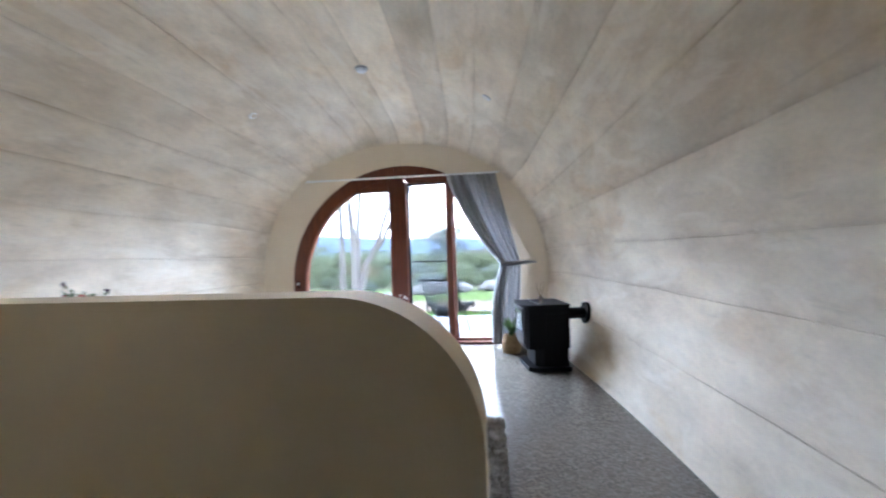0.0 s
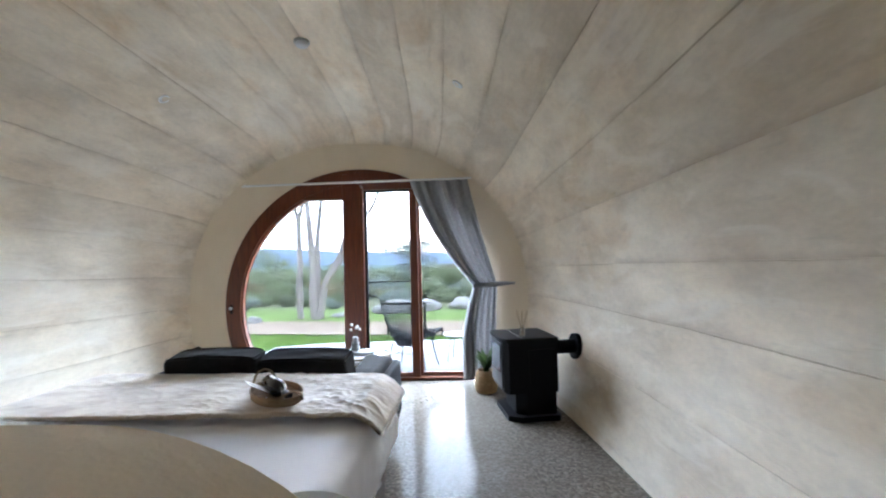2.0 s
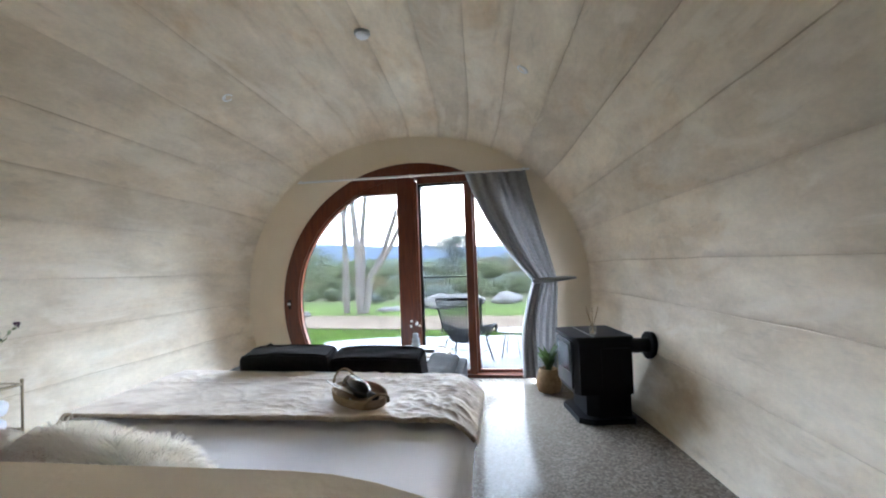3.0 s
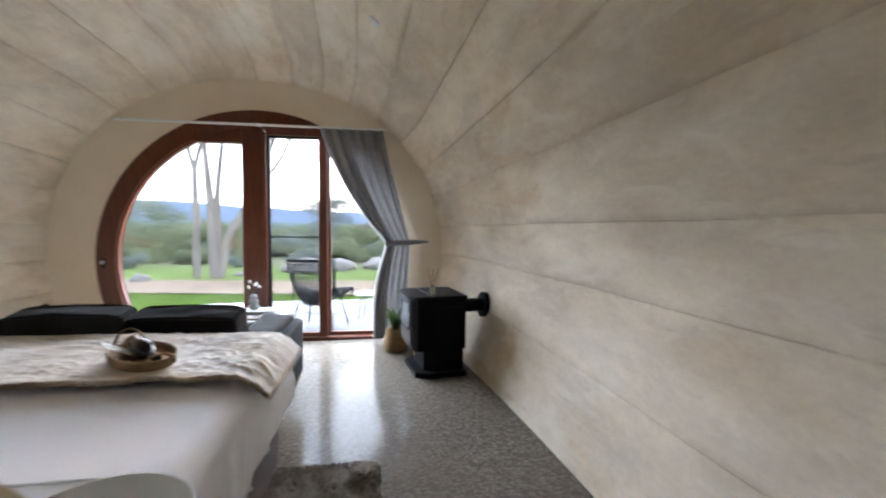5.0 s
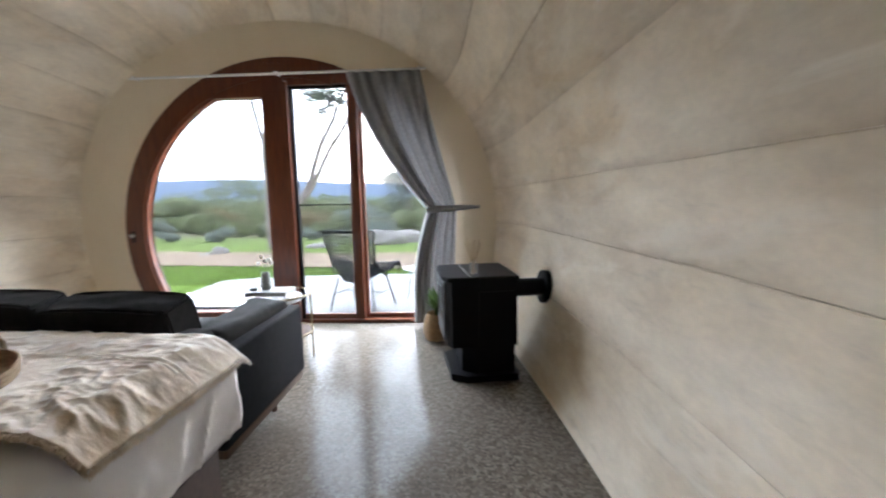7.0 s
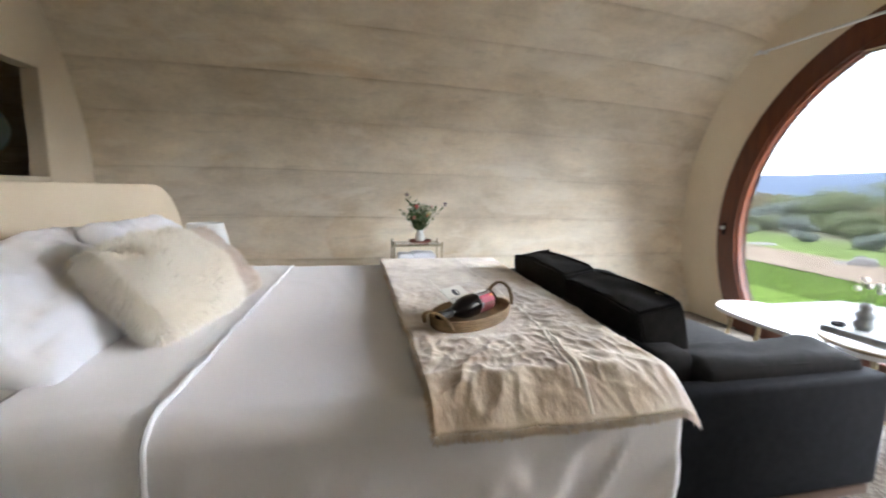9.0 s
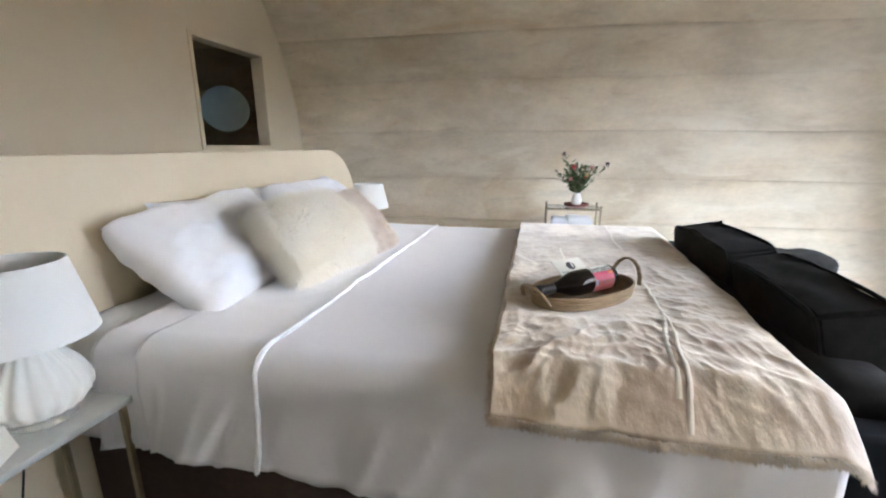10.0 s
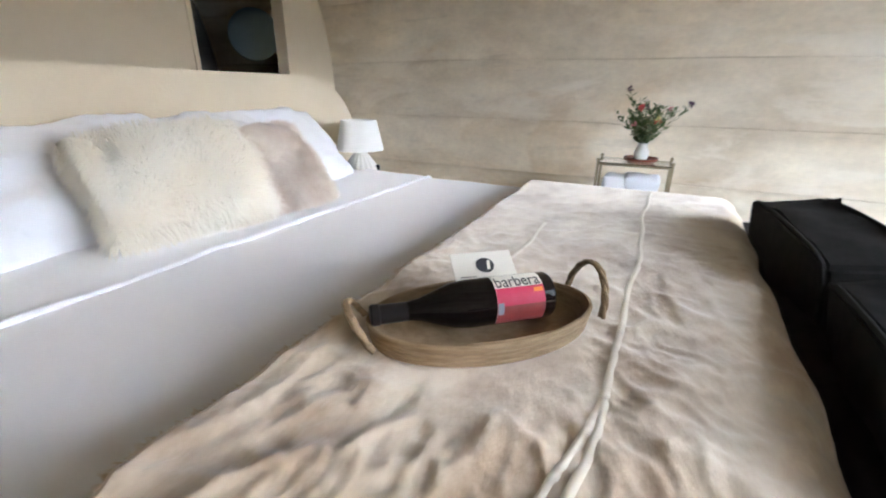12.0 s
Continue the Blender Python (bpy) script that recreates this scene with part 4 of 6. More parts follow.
for x0, x1, sd in ((-1.62, -1.06, 2.0), (-1.045, -0.485, 7.0)):
    mm = pose((x0 + x1) / 2, 3.885 + 0.004 * sd, 0.625 - 0.003 * sd, 6 + sd, 0, 4 - sd)
    t = part("back_cushion", boxed_cushion(x1 - x0, 0.40, 0.165, mm, sd), M_SOFA, sofa, angle=50)
    a, b = (x1 - x0) / 2 - 0.002, 0.200
    for yy in (-0.080, 0.080):
        ring = []
        for i in range(72):
            u = 2 * math.pi * i / 72
            c, s2 = math.cos(u), math.sin(u)
            k = (abs(c) ** 14 + abs(s2) ** 14) ** (-1 / 14)
            ring.append(mm @ Vector((a * k * c, yy, (b + 0.010 * (1 - min(1.0, abs(k * c)) ** 2)) * k * s2)))
        part("piping", tube(bmesh.new(), ring, 0.006, 6, closed=True), M_SOFA, t)
for x0, x1, sd in ((-1.73, -1.15, 4.0), (-1.14, -0.56, 9.0)):
    bm = new_box(x0, x1, SY0 + 0.16, SY1 - 0.01, 0.40, 0.535, 0.04, 4)
    part("seat_cushion", bm, M_SOFA, sofa, angle=60)
cu = thing("cushion", "small white cushion lying against the sofa's back cushions", "cushion")
part("case", pillow(bmesh.new(), 0.46, 0.24, 0.11, pose(-1.07, 4.10, 0.635, 20, 0, 2), 4.4, 0.010, 24, 18, 0.04, 0.3), M_PILLOW, cu, angle=80)
part("plinth", new_box(SX0 + 0.04, SX1 - 0.01, SY0 + 0.01, SY1 - 0.02, 0.165, 0.203, 0.006), M_DARKWOOD, sofa)
for x in (SX0 + 0.16, SX1 - 0.15):
    for y in (SY0 + 0.11, SY1 - 0.12):
        part("leg", tube(bmesh.new(), [(x, y, 0.166), (x, y, 0.0)], 0.022, 12, 0.014), M_DARKWOOD, sofa)

# ---- stove ----
ang = 9
ST = Matrix.Translation((0.825, 5.13, 0.0)) @ pose(0, 0, 0, 0, 0, ang)
stove = thing("gas_stove", "black freestanding gas stove with a glass front and wall flue", "heater", at=ST)
part("plinth", slab_from(bmesh.new(), [(-0.28, -0.20), (-0.18, -0.265), (0.15, -0.265), (0.17, -0.24), (0.17, 0.24), (0.15, 0.265), (-0.18, 0.265), (-0.28, 0.20)], 0.0, 0.045), M_BLACKMETAL, stove, angle=20)
part("pedestal", slab_from(bmesh.new(), [(-0.20, -0.16), (-0.12, -0.225), (0.14, -0.225), (0.14, 0.225), (-0.12, 0.225), (-0.20, 0.16)], 0.046, 0.235), M_BLACKMETAL, stove, angle=20)
bm = slab_from(bmesh.new(), [(-0.305, -0.19), (-0.275, -0.255), (0.15, -0.255), (0.15, 0.255), (-0.275, 0.255), (-0.305, 0.19)], 0.236, 0.668)
part("firebox", bm, M_BLACKMETAL, stove, angle=20)
bm = slab_from(bmesh.new(), [(-0.33, -0.20), (-0.30, -0.272), (0.16, -0.272), (0.16, 0.272), (-0.30, 0.272), (-0.33, 0.20)], 0.669, 0.698)
bmesh.ops.bevel(bm, geom=bm.edges[:], offset=0.006, segments=2, affect="EDGES")
part("top_plate", bm, M_BLACKMETAL, stove, angle=25)
part("top_trim", new_box(-0.16, -0.155, -0.26, 0.26, 0.6985, 0.7005), M_STEEL, stove, smooth=False)
fr = part("front_frame", new_box(-0.322, -0.306, -0.185, 0.185, 0.27, 0.655, 0.004), material("dark_grey_steel", (0.05, 0.05, 0.052), 0.4, metal=0.6), stove, "dark grey metal door frame")
part("glass", new_box(-0.3275, -0.3225, -0.15, 0.15, 0.40, 0.62), M_BLACKGLOSS, fr, smooth=False)
for s in (1, -1):
    part("side_panel", new_box(-0.10, 0.13, s * 0.2565 - 0.002, s * 0.2565 + 0.002, 0.30, 0.60), M_BLACKMETAL, stove)
bm = tube(bmesh.new(), [(0.15, -0.02, 0.565), (0.43, -0.02, 0.565)], 0.062, 28)
part("flue", bm, M_BLACKMETAL, stove, angle=40)
bm = tube(bmesh.new(), [(0.392, -0.02, 0.565), (0.432, -0.02, 0.562)], 0.115, 36)
part("flue_collar", bm, M_BLACKMETAL, stove, "round black wall collar", angle=40)

dif = thing("reed_diffuser", "clear glass reed diffuser with pale reeds on the stove", "diffuser", at=Matrix.Translation((0.735, 4.985, 0.6985)))
p = part("jar", lathe(bmesh.new(), [(0, 0.0), (0.027, 0.0), (0.029, 0.004), (0.029, 0.066), (0.013, 0.074), (0.013, 0.088), (0.010, 0.088), (0.010, 0.074), (0.025, 0.064), (0.025, 0.006), (0, 0.006)], sides=28), material("jar_glass", (0.92, 0.93, 0.93), 0.03, trans=0.9, ior=1.3), dif)
for i in range(6):
    u = i * 1.05 + 0.3
    part("reed", tube(bmesh.new(), [(0.012 * math.cos(u + 3), 0.012 * math.sin(u + 3), 0.01), (0.055 * math.cos(u), 0.055 * math.sin(u), 0.205 + 0.012 * (i % 3))], 0.0023, 5), M_REED, dif)

# plant in a basket beside the curtain
PB = Matrix.Translation((0.44, 5.72, 0.0))
pot = thing("potted_plant", "dark green leafy plant in a round wicker basket", "plant", at=PB)
bm = lathe(bmesh.new(), [(0, 0.0), (0.08, 0.0), (0.105, 0.05), (0.115, 0.12), (0.105, 0.19), (0.09, 0.225), (0.082, 0.225), (0.09, 0.18), (0.095, 0.10), (0, 0.09)], sides=36)
bk = part("basket", bm, M_WICKER, pot, "tan wicker basket")
for i in range(11):
    z = 0.012 + i * 0.0205
    r = 0.082 + 0.033 * math.sin(math.pi * min(1, (z + 0.03) / 0.24)) + 0.002
    part("weave", tube(bmesh.new(), [(r * math.cos(u), r * math.sin(u), z + 0.003 * math.sin(9 * u + i * math.pi)) for u in (2 * math.pi * k / 40 for k in range(40))], 0.0085, 5, closed=True), M_WICKER, bk)
rnd = random.Random(8)
for i in range(16):
    u, tilt, ln = rnd.uniform(0, 6.28), rnd.uniform(0.12, 0.75), rnd.uniform(0.20, 0.34)
    h0 = rnd.uniform(0.14, 0.22)
    bm = bmesh.new()
    def leaf_fn(a, b):
        s = a * ln
        out = math.sin(tilt * a * 1.2) * s
        w = 0.034 * math.sin(math.pi * min(1, a * 0.94 + 0.06)) * (2 * b - 1)
        return Vector((math.cos(u) * out - math.sin(u) * w, math.sin(u) * out + math.cos(u) * w, h0 + s * math.cos(tilt * a * 1.1) - 0.01 * (1 - (2 * b - 1) ** 2) * 0))
    grid(bm, 8, 2, leaf_fn)
    part("leaf", bm, M_LEAF, pot, angle=80)

# ---- curtain and rail ----
rail = thing("curtain_rail", "slim double white curtain rail across the end wall", "curtain rail")
for dy, z in ((6.115, 2.335), (6.075, 2.318)):
    part("rod", tube(bmesh.new(), [(-2.34, dy, z), (0.36, dy, z)], 0.009, 10), M_WHITEPAINT, rail)
for x in (-2.30, -0.98, 0.30):
    part("bracket", new_box(x - 0.01, x + 0.01, 6.065, 6.165 if x == -0.98 else 6.15, 2.318, 2.342, 0.002), M_WHITEPAINT, rail)

cur = thing("curtain", "grey linen curtain gathered to the side with a tieback", "curtain")


def curtain_fn(u, v, lift=0.0):
    """u across the cloth, v from the rail (0) to the hem (1)."""
    z = 2.305 - 2.27 * v
    t = min(1.0, v / 0.535)
    if v < 0.535:
        e = t ** 1.25
        xl = -0.335 + 0.70 * (0.45 * t + 0.55 * t ** 1.6)
        xr = 0.31 + 0.30 * t ** 1.1
    else:
        q = (v - 0.535) / 0.465
        xl = 0.365 - 0.150 * math.sin(min(1.0, q * 1.4) * math.pi / 2)
        xr = 0.61 - 0.05 * q
    x = xl + (xr - xl) * u
    gather = 0.045 * (1 - 0.45 * math.exp(-((v - 0.535) / 0.08) ** 2))
    y = 6.085 - 0.012 - gather * 0.7 * (1 + math.sin(u * 34 + 1.3 * math.sin(v * 4) + 2.5 * noise.noise(Vector((u * 3, v * 2, 1))))) * 0.5
    y += 0.02 * noise.noise(Vector((u * 4, v * 3, 7)))
    z -= 0.045 * (1 - u) * math.sin(math.pi * min(1, t)) * (v < 0.535)
    return Vector((x, min(y, 6.10), max(0.02, z)))


bm = bmesh.new()
grid(bm, 110, 90, curtain_fn)
cp = part("cloth", bm, M_CURTAIN, cur, angle=80)
md = cp.modifiers.new("thickness", "SOLIDIFY")
md.thickness = 0.003
bm = bmesh.new()
grid(bm, 40, 60, lambda u, v: curtain_fn(0.42 * u, v) + Vector((-0.016 + 0.008 * math.sin(v * 9), 0.018, 0.0)))
part("lining", bm, M_SHEER, cur, "sheer white lining behind the grey cloth", angle=80)
tb = tube(bmesh.new(), [(0.37, 6.12, 1.09), (0.36, 6.03, 1.085), (0.43, 5.995, 1.095), (0.56, 5.99, 1.10), (0.68, 6.06, 1.105), (0.82, 6.15, 1.105)], 0.024, 10, [0.02, 0.026, 0.03, 0.03, 0.024, 0.012])
part("tieback", tb, M_CURTAIN, cur, "grey cloth tieback hooked to the wall")

# ---- coffee table and side table ----
ct = thing("coffee_table", "white oval marble coffee table on slim pale metal legs", "coffee table")
out = []
for i in range(64):
    u = 2 * math.pi * i / 64
    c, s = math.cos(u), math.sin(u)
    k = (abs(c) ** 2.6 + abs(s) ** 2.6) ** (-1 / 2.6)
    out.append((-1.20 + 0.56 * k * c, 5.47 + 0.27 * k * s))
bm = slab_from(bmesh.new(), out, 0.405, 0.43)
bmesh.ops.bevel(bm, geom=[e for e in bm.edges if abs(e.verts[0].co.z - e.verts[1].co.z) < 1e-6], offset=0.008, segments=2, affect="EDGES")
part("tabletop", bm, M_TABLETOP, ct, angle=30)
for x, y, dx, dy in ((-1.60, 5.36, -0.05, -0.02), (-1.60, 5.60, -0.05, 0.02), (-0.80, 5.36, 0.05, -0.02), (-0.80, 5.60, 0.05, 0.02)):
    part("leg", tube(bmesh.new(), [(x, y, 0.404), (x + dx, y + dy, 0.0)], 0.012, 10), M_BRASS, ct)

stb = thing("side_table", "round glass side table with a double brass hoop frame", "side table", at=Matrix.Translation((-0.735, 5.30, 0)))
for z, nm in ((0.495, "top_hoop"), (0.20, "lower_hoop")):
    part(nm, tube(bmesh.new(), [(0.235 * math.cos(u), 0.235 * math.sin(u), z) for u in (2 * math.pi * k / 48 for k in range(48))], 0.009, 8, closed=True), M_BRASS, stb)
for k in range(3):
    u = 2 * math.pi * k / 3 + 0.1
    part("leg", tube(bmesh.new(), [(0.235 * math.cos(u), 0.235 * math.sin(u), 0.495), (0.235 * math.cos(u), 0.235 * math.sin(u), 0.0)], 0.008, 8), M_BRASS, stb)
part("glass_top", lathe(bmesh.new(), [(0, 0.496), (0.23, 0.496), (0.23, 0.503), (0, 0.503)], sides=48), M_CLEAR, stb, smooth=False)
part("lower_shelf", lathe(bmesh.new(), [(0, 0.197), (0.226, 0.197), (0.226, 0.203), (0, 0.203)], sides=48), M_DARKWOOD, stb, smooth=False)
tr = thing("serving_tray", "grey stone tray on the side table", "tray", at=Matrix.Translation((-0.775, 5.275, 0.5035)))
part("slab", new_box(-0.16, 0.15, -0.10, 0.09, 0.0, 0.035, 0.004), M_MARBLE, tr)
vs = thing("vase", "small grey bubble-shaped stoneware vase with dried stems", "vase", at=Matrix.Translation((-0.82, 5.29, 0.539)))
part("body", lathe(bmesh.new(), [(0, 0), (0.032, 0.0), (0.043, 0.018), (0.044, 0.03), (0.03, 0.046), (0.036, 0.06), (0.038, 0.075), (0.024, 0.092), (0.028, 0.108), (0.027, 0.12), (0.017, 0.132), (0.013, 0.132), (0.02, 0.118), (0, 0.1)], sides=28), M_GREYCERAMIC, vs, angle=70)
rnd = random.Random(5)
for i in range(5):
    u = i * 1.3
    tip = (0.045 * math.cos(u), 0.045 * math.sin(u), 0.20 + 0.02 * (i % 3))
    st = part("stem", tube(bmesh.new(), [(0, 0, 0.11), (0.02 * math.cos(u), 0.02 * math.sin(u), 0.16), tip], 0.0012, 5), M_STEM, vs)
    bm = bmesh.new()
    bmesh.ops.create_icosphere(bm, subdivisions=2, radius=0.014)
    for v in bm.verts:
        v.co = v.co * (1 + 0.3 * noise.noise(v.co * 90)) + Vector(tip)
    part("bloom", bm, M_PAPER, st)
dish = thing("trinket_dish", "small dark dish on the tray", "dish", at=Matrix.Translation((-0.90, 5.245, 0.539)))
part("bowl", lathe(bmesh.new(), [(0, 0.0), (0.025, 0.0), (0.035, 0.012), (0.032, 0.012), (0.022, 0.004), (0, 0.004)], sides=24), M_BLACKMETAL, dish)

# ---- stand with towels and flowers by the wall ----
SD = Matrix.Translation((-3.10, 3.41, 0))
std = thing("display_stand", "brass-framed glass stand against the concrete wall", "side table", at=SD)
W, D, H = 0.215, 0.125, 0.68
for sx in (1, -1):
    for sy in (1, -1):
        lg = part("post", tube(bmesh.new(), [(sx * D, sy * W, 0), (sx * D, sy * W, H + 0.012)], 0.0075, 8), M_BRASS, std)
        bm = bmesh.new()
        bmesh.ops.create_uvsphere(bm, u_segments=12, v_segments=8, radius=0.011)
        bmesh.ops.translate(bm, vec=(sx * D, sy * W, H + 0.02), verts=bm.verts[:])
        part("finial", bm, M_BRASS, lg)
for z in (0.10, 0.40, H - 0.004):
    for a, b in (((D, -W), (D, W)), ((-D, -W), (-D, W)), ((D, W), (-D, W)), ((D, -W), (-D, -W))):
        part("bar", tube(bmesh.new(), [(*a, z), (*b, z)], 0.007, 8), M_BRASS, std)
    g = part("glass_shelf", new_box(-D, D, -W, W, z + 0.004, z + 0.010), M_CLEAR, std, smooth=False)
rnd = random.Random(12)
for y, z, w in ((-0.105, 0.411, 0.075), (0.055, 0.411, 0.10), (-0.105, 0.495, 0.07), (0.06, 0.505, 0.105)):
    t = thing("towel", "folded white towel on the stand's shelf", "towel", "towels on the stand", at=SD @ Matrix.Translation((0.0, y, z)))
    bm = new_box(-0.10, 0.105, -w, w, 0.0, 0.083 if z < 0.45 else 0.10, 0.03, 3)
    bmesh.ops.subdivide_edges(bm, edges=bm.edges[:], cuts=2, use_grid_fill=True)
    for v in bm.verts:
        if v.co.z > 0.01:
            v.co += Vector((noise.noise(v.co * 14 + Vector((y * 9, z, 0))), noise.noise(v.co * 14 + Vector((3, z * 8, y))), noise.noise(v.co * 14 + Vector((y, 5, z))))) * 0.012
    part("fold", bm, M_TOWEL, t, angle=60)
tr2 = thing("wooden_tray", "round reddish timber tray under the vase", "tray", at=SD @ Matrix.Translation((0.01, 0.03, H + 0.0065)))
part("dish", lathe(bmesh.new(), [(0, 0.0), (0.07, 0.0), (0.10, 0.014), (0.103, 0.03), (0.097, 0.03), (0.09, 0.016), (0, 0.010)], sides=36), M_REDTRAY, tr2)
vf = thing("flower_vase", "white ceramic vase of mixed native flowers", "flowers", at=SD @ Matrix.Translation((0.01, 0.03, H + 0.018)))
part("vase", lathe(bmesh.new(), [(0, 0), (0.03, 0.0), (0.04, 0.02), (0.043, 0.05), (0.03, 0.085), (0.027, 0.10), (0.032, 0.108), (0.026, 0.106), (0.022, 0.09), (0, 0.08)], sides=28), M_CERAMIC, vf)
rnd = random.Random(21)
for i in range(46):
    u = rnd.uniform(0, 6.28)
    lean = rnd.uniform(0.02, 0.62) ** 0.8
    ln = rnd.uniform(0.17, 0.31) * (1.0 - 0.15 * lean)
    d = Vector((math.cos(u) * math.sin(lean) * 0.8, math.sin(u) * math.sin(lean) * 1.15, math.cos(lean)))
    if i == 0:
        d, ln = Vector((0.1, 0.62, 0.75)).normalized(), 0.33
    if i == 1:
        d, ln = Vector((0.0, -0.36, 0.93)).normalized(), 0.36
    base = Vector((0.01 * math.cos(u), 0.01 * math.sin(u), 0.09))
    pts = [base, base + d * ln * 0.5 + Vector((0, 0, 0.01)), base + d * ln]
    st = part("stem", tube(bmesh.new(), pts, 0.0018, 5, 0.0010), M_STEM, vf)
    bm = bmesh.new()
    for j in range(17):
        k = 0.15 + 0.82 * j / 17
        p = base + d * ln * k
        q = rnd.uniform(0, 6.28)
        o = Vector((math.cos(q), math.sin(q), rnd.uniform(0.2, 0.9))).normalized()
        side = o.cross(d).normalized() * rnd.uniform(0.006, 0.012)
        le = rnd.uniform(0.03, 0.06)
        vv = [bm.verts.new(c) for c in (p, p + o * le * 0.5 + side, p + o * le, p + o * le * 0.5 - side)]
        bm.faces.new(vv)
    part("foliage", bm, M_LEAF if i % 3 else M_SCRUB, st, smooth=False)
    if i % 6 == 0 or i < 3:
        mat = (M_PETALDARK, M_PETALRED, M_PETALDARK, M_PETALPINK, M_PETALYELLOW, M_PETALDARK)[(i // 4) % 6] if i > 2 else (M_PETALDARK, M_PETALDARK, M_PETALRED)[i]
        bm = bmesh.new()
        tip = pts[-1]
        for j in range(26):
            o = Vector((rnd.gauss(0, 1), rnd.gauss(0, 1), rnd.gauss(0.3, 1))).normalized()
            side = o.orthogonal().normalized() * 0.005
            r = rnd.uniform(0.015, 0.027)
            vv = [bm.verts.new(tip + c) for c in (o * 0.003, o * r * 0.6 + side, o * r, o * r * 0.6 - side)]
            bm.faces.new(vv)
        part("bloom", bm, mat, st, smooth=False)


# ---- bedside tables and lamps ----
def nightstand(m, w, d, h, label):
    t = thing("bedside_table", label, "bedside table", "bedside tables", at=m)
    part("top", new_box(-w / 2, w / 2, -d / 2, d / 2, h - 0.02, h, 0.004), M_MARBLE, t, "grey marble top")
    for sx in (1, -1):
        for sy in (1, -1):
            part("leg", new_box(sx * (w / 2 - 0.03) - 0.007, sx * (w / 2 - 0.03) + 0.007, sy * (d / 2 - 0.03) - 0.007, sy * (d / 2 - 0.03) + 0.007, 0.0, h - 0.021), M_BRASS, t, smooth=False)
        part("apron", new_box(sx * (w / 2 - 0.03) - 0.008, sx * (w / 2 - 0.03) + 0.008, -d / 2 + 0.041, d / 2 - 0.041, h - 0.045, h - 0.0205), M_BRASS, t, smooth=False)
    return t


def table_lamp(m, s, label):
    t = thing("table_lamp", label, "lamp", "bedside lamps", at=m)
    part("foot", lathe(bmesh.new(), [(0, 0), (0.070 * s, 0), (0.072 * s, 0.012), (0.055 * s, 0.018), (0, 0.018)], sides=36), material("clear_acrylic", (0.9, 0.92, 0.92), 0.05, trans=0.85, ior=1.3), t)
    part("body", lathe(bmesh.new(), [(0.03 * s, 0.019), (0.085 * s, 0.03), (0.110 * s, 0.065 * s), (0.112 * s, 0.09 * s), (0.095 * s, 0.13 * s), (0.065 * s, 0.17 * s), (0.038 * s, 0.205 * s), (0.02 * s, 0.235 * s), (0.0, 0.24 * s)], sides=108, ribs=18, rib=0.035), M_CERAMIC, t, "ribbed white ceramic body", angle=60)
    part("stem", tube(bmesh.new(), [(0, 0, 0.232 * s), (0, 0, 0.30 * s)], 0.006, 10), M_BRASS, t)
    bm = lathe(bmesh.new(), [(0.152 * s, 0.22 * s), (0.112 * s, 0.405 * s), (0.109 * s, 0.405 * s), (0.149 * s, 0.22 * s), (0.152 * s, 0.22 * s)], sides=48)
    sh = part("shade", bm, M_SHADE, t, "white linen drum shade", angle=60)
    for k in range(3):
        u = k * 2.094
        part("spoke", tube(bmesh.new(), [(0, 0, 0.298 * s), (0.1355 * s * math.cos(u), 0.1355 * s * math.sin(u), 0.295 * s)], 0.002, 5), M_BRASS, sh)
    bm = bmesh.new()
    bmesh.ops.create_uvsphere(bm, u_segments=16, v_segments=12, radius=0.028 * s)
    bmesh.ops.translate(bm, vec=(0, 0, 0.325 * s), verts=bm.verts[:])
    part("bulb", bm, M_WHITEPAINT, t)
    return t


nightstand(pose(0.0, 1.90, 0), 0.39, 0.30, 0.54, "bedside table with grey marble top and brass legs")
nightstand(pose(-2.235, 1.90, 0), 0.38, 0.32, 0.575, "bedside table with grey marble top and brass legs, beyond the bed")
table_lamp(pose(-0.05, 1.92, 0.5405), 0.98, "white table lamp with ribbed ceramic body, switched off")
table_lamp(pose(-2.15, 1.95, 0.5755), 0.90, "white table lamp with ribbed ceramic body beyond the bed, switched off")
ph = thing("phone_handset", "small black handset standing by the lamp", "telephone", at=pose(-2.20, 2.03, 0.5755, 0, 0, 20))
part("body", new_box(-0.02, 0.02, -0.015, 0.015, 0.0, 0.11, 0.008), M_BLACKMETAL, ph)
cb = thing("tent_card", "small white printed card on the bedside table", "card", at=pose(0.10, 2.0, 0.5405, 0, 0, 30))
for s in (1, -1):
    part("panel", new_box(-0.05, 0.05, -0.001, 0.001, 0, 0.06, m=pose(0, s * 0.018, 0.0015, s * 16, 0, 0)), M_PAPER, cb, smooth=False)
so = thing("power_outlet", "white power outlet with a black plug on the headboard wall", "outlet")
part("plate", new_box(0.02, 0.13, 1.731, 1.739, 0.27, 0.345, 0.003), M_WHITEPAINT, so)
pl = part("plug", new_box(0.045, 0.085, 1.7395, 1.775, 0.285, 0.32, 0.006), M_BLACKMETAL, so)
part("cord", tube(bmesh.new(), [(0.065, 1.776, 0.30), (0.05, 1.80, 0.25), (-0.02, 1.81, 0.26), (-0.06, 1.80, 0.40), (-0.06, 1.77, 0.51)], 0.003, 6), M_BLACKMETAL, pl)

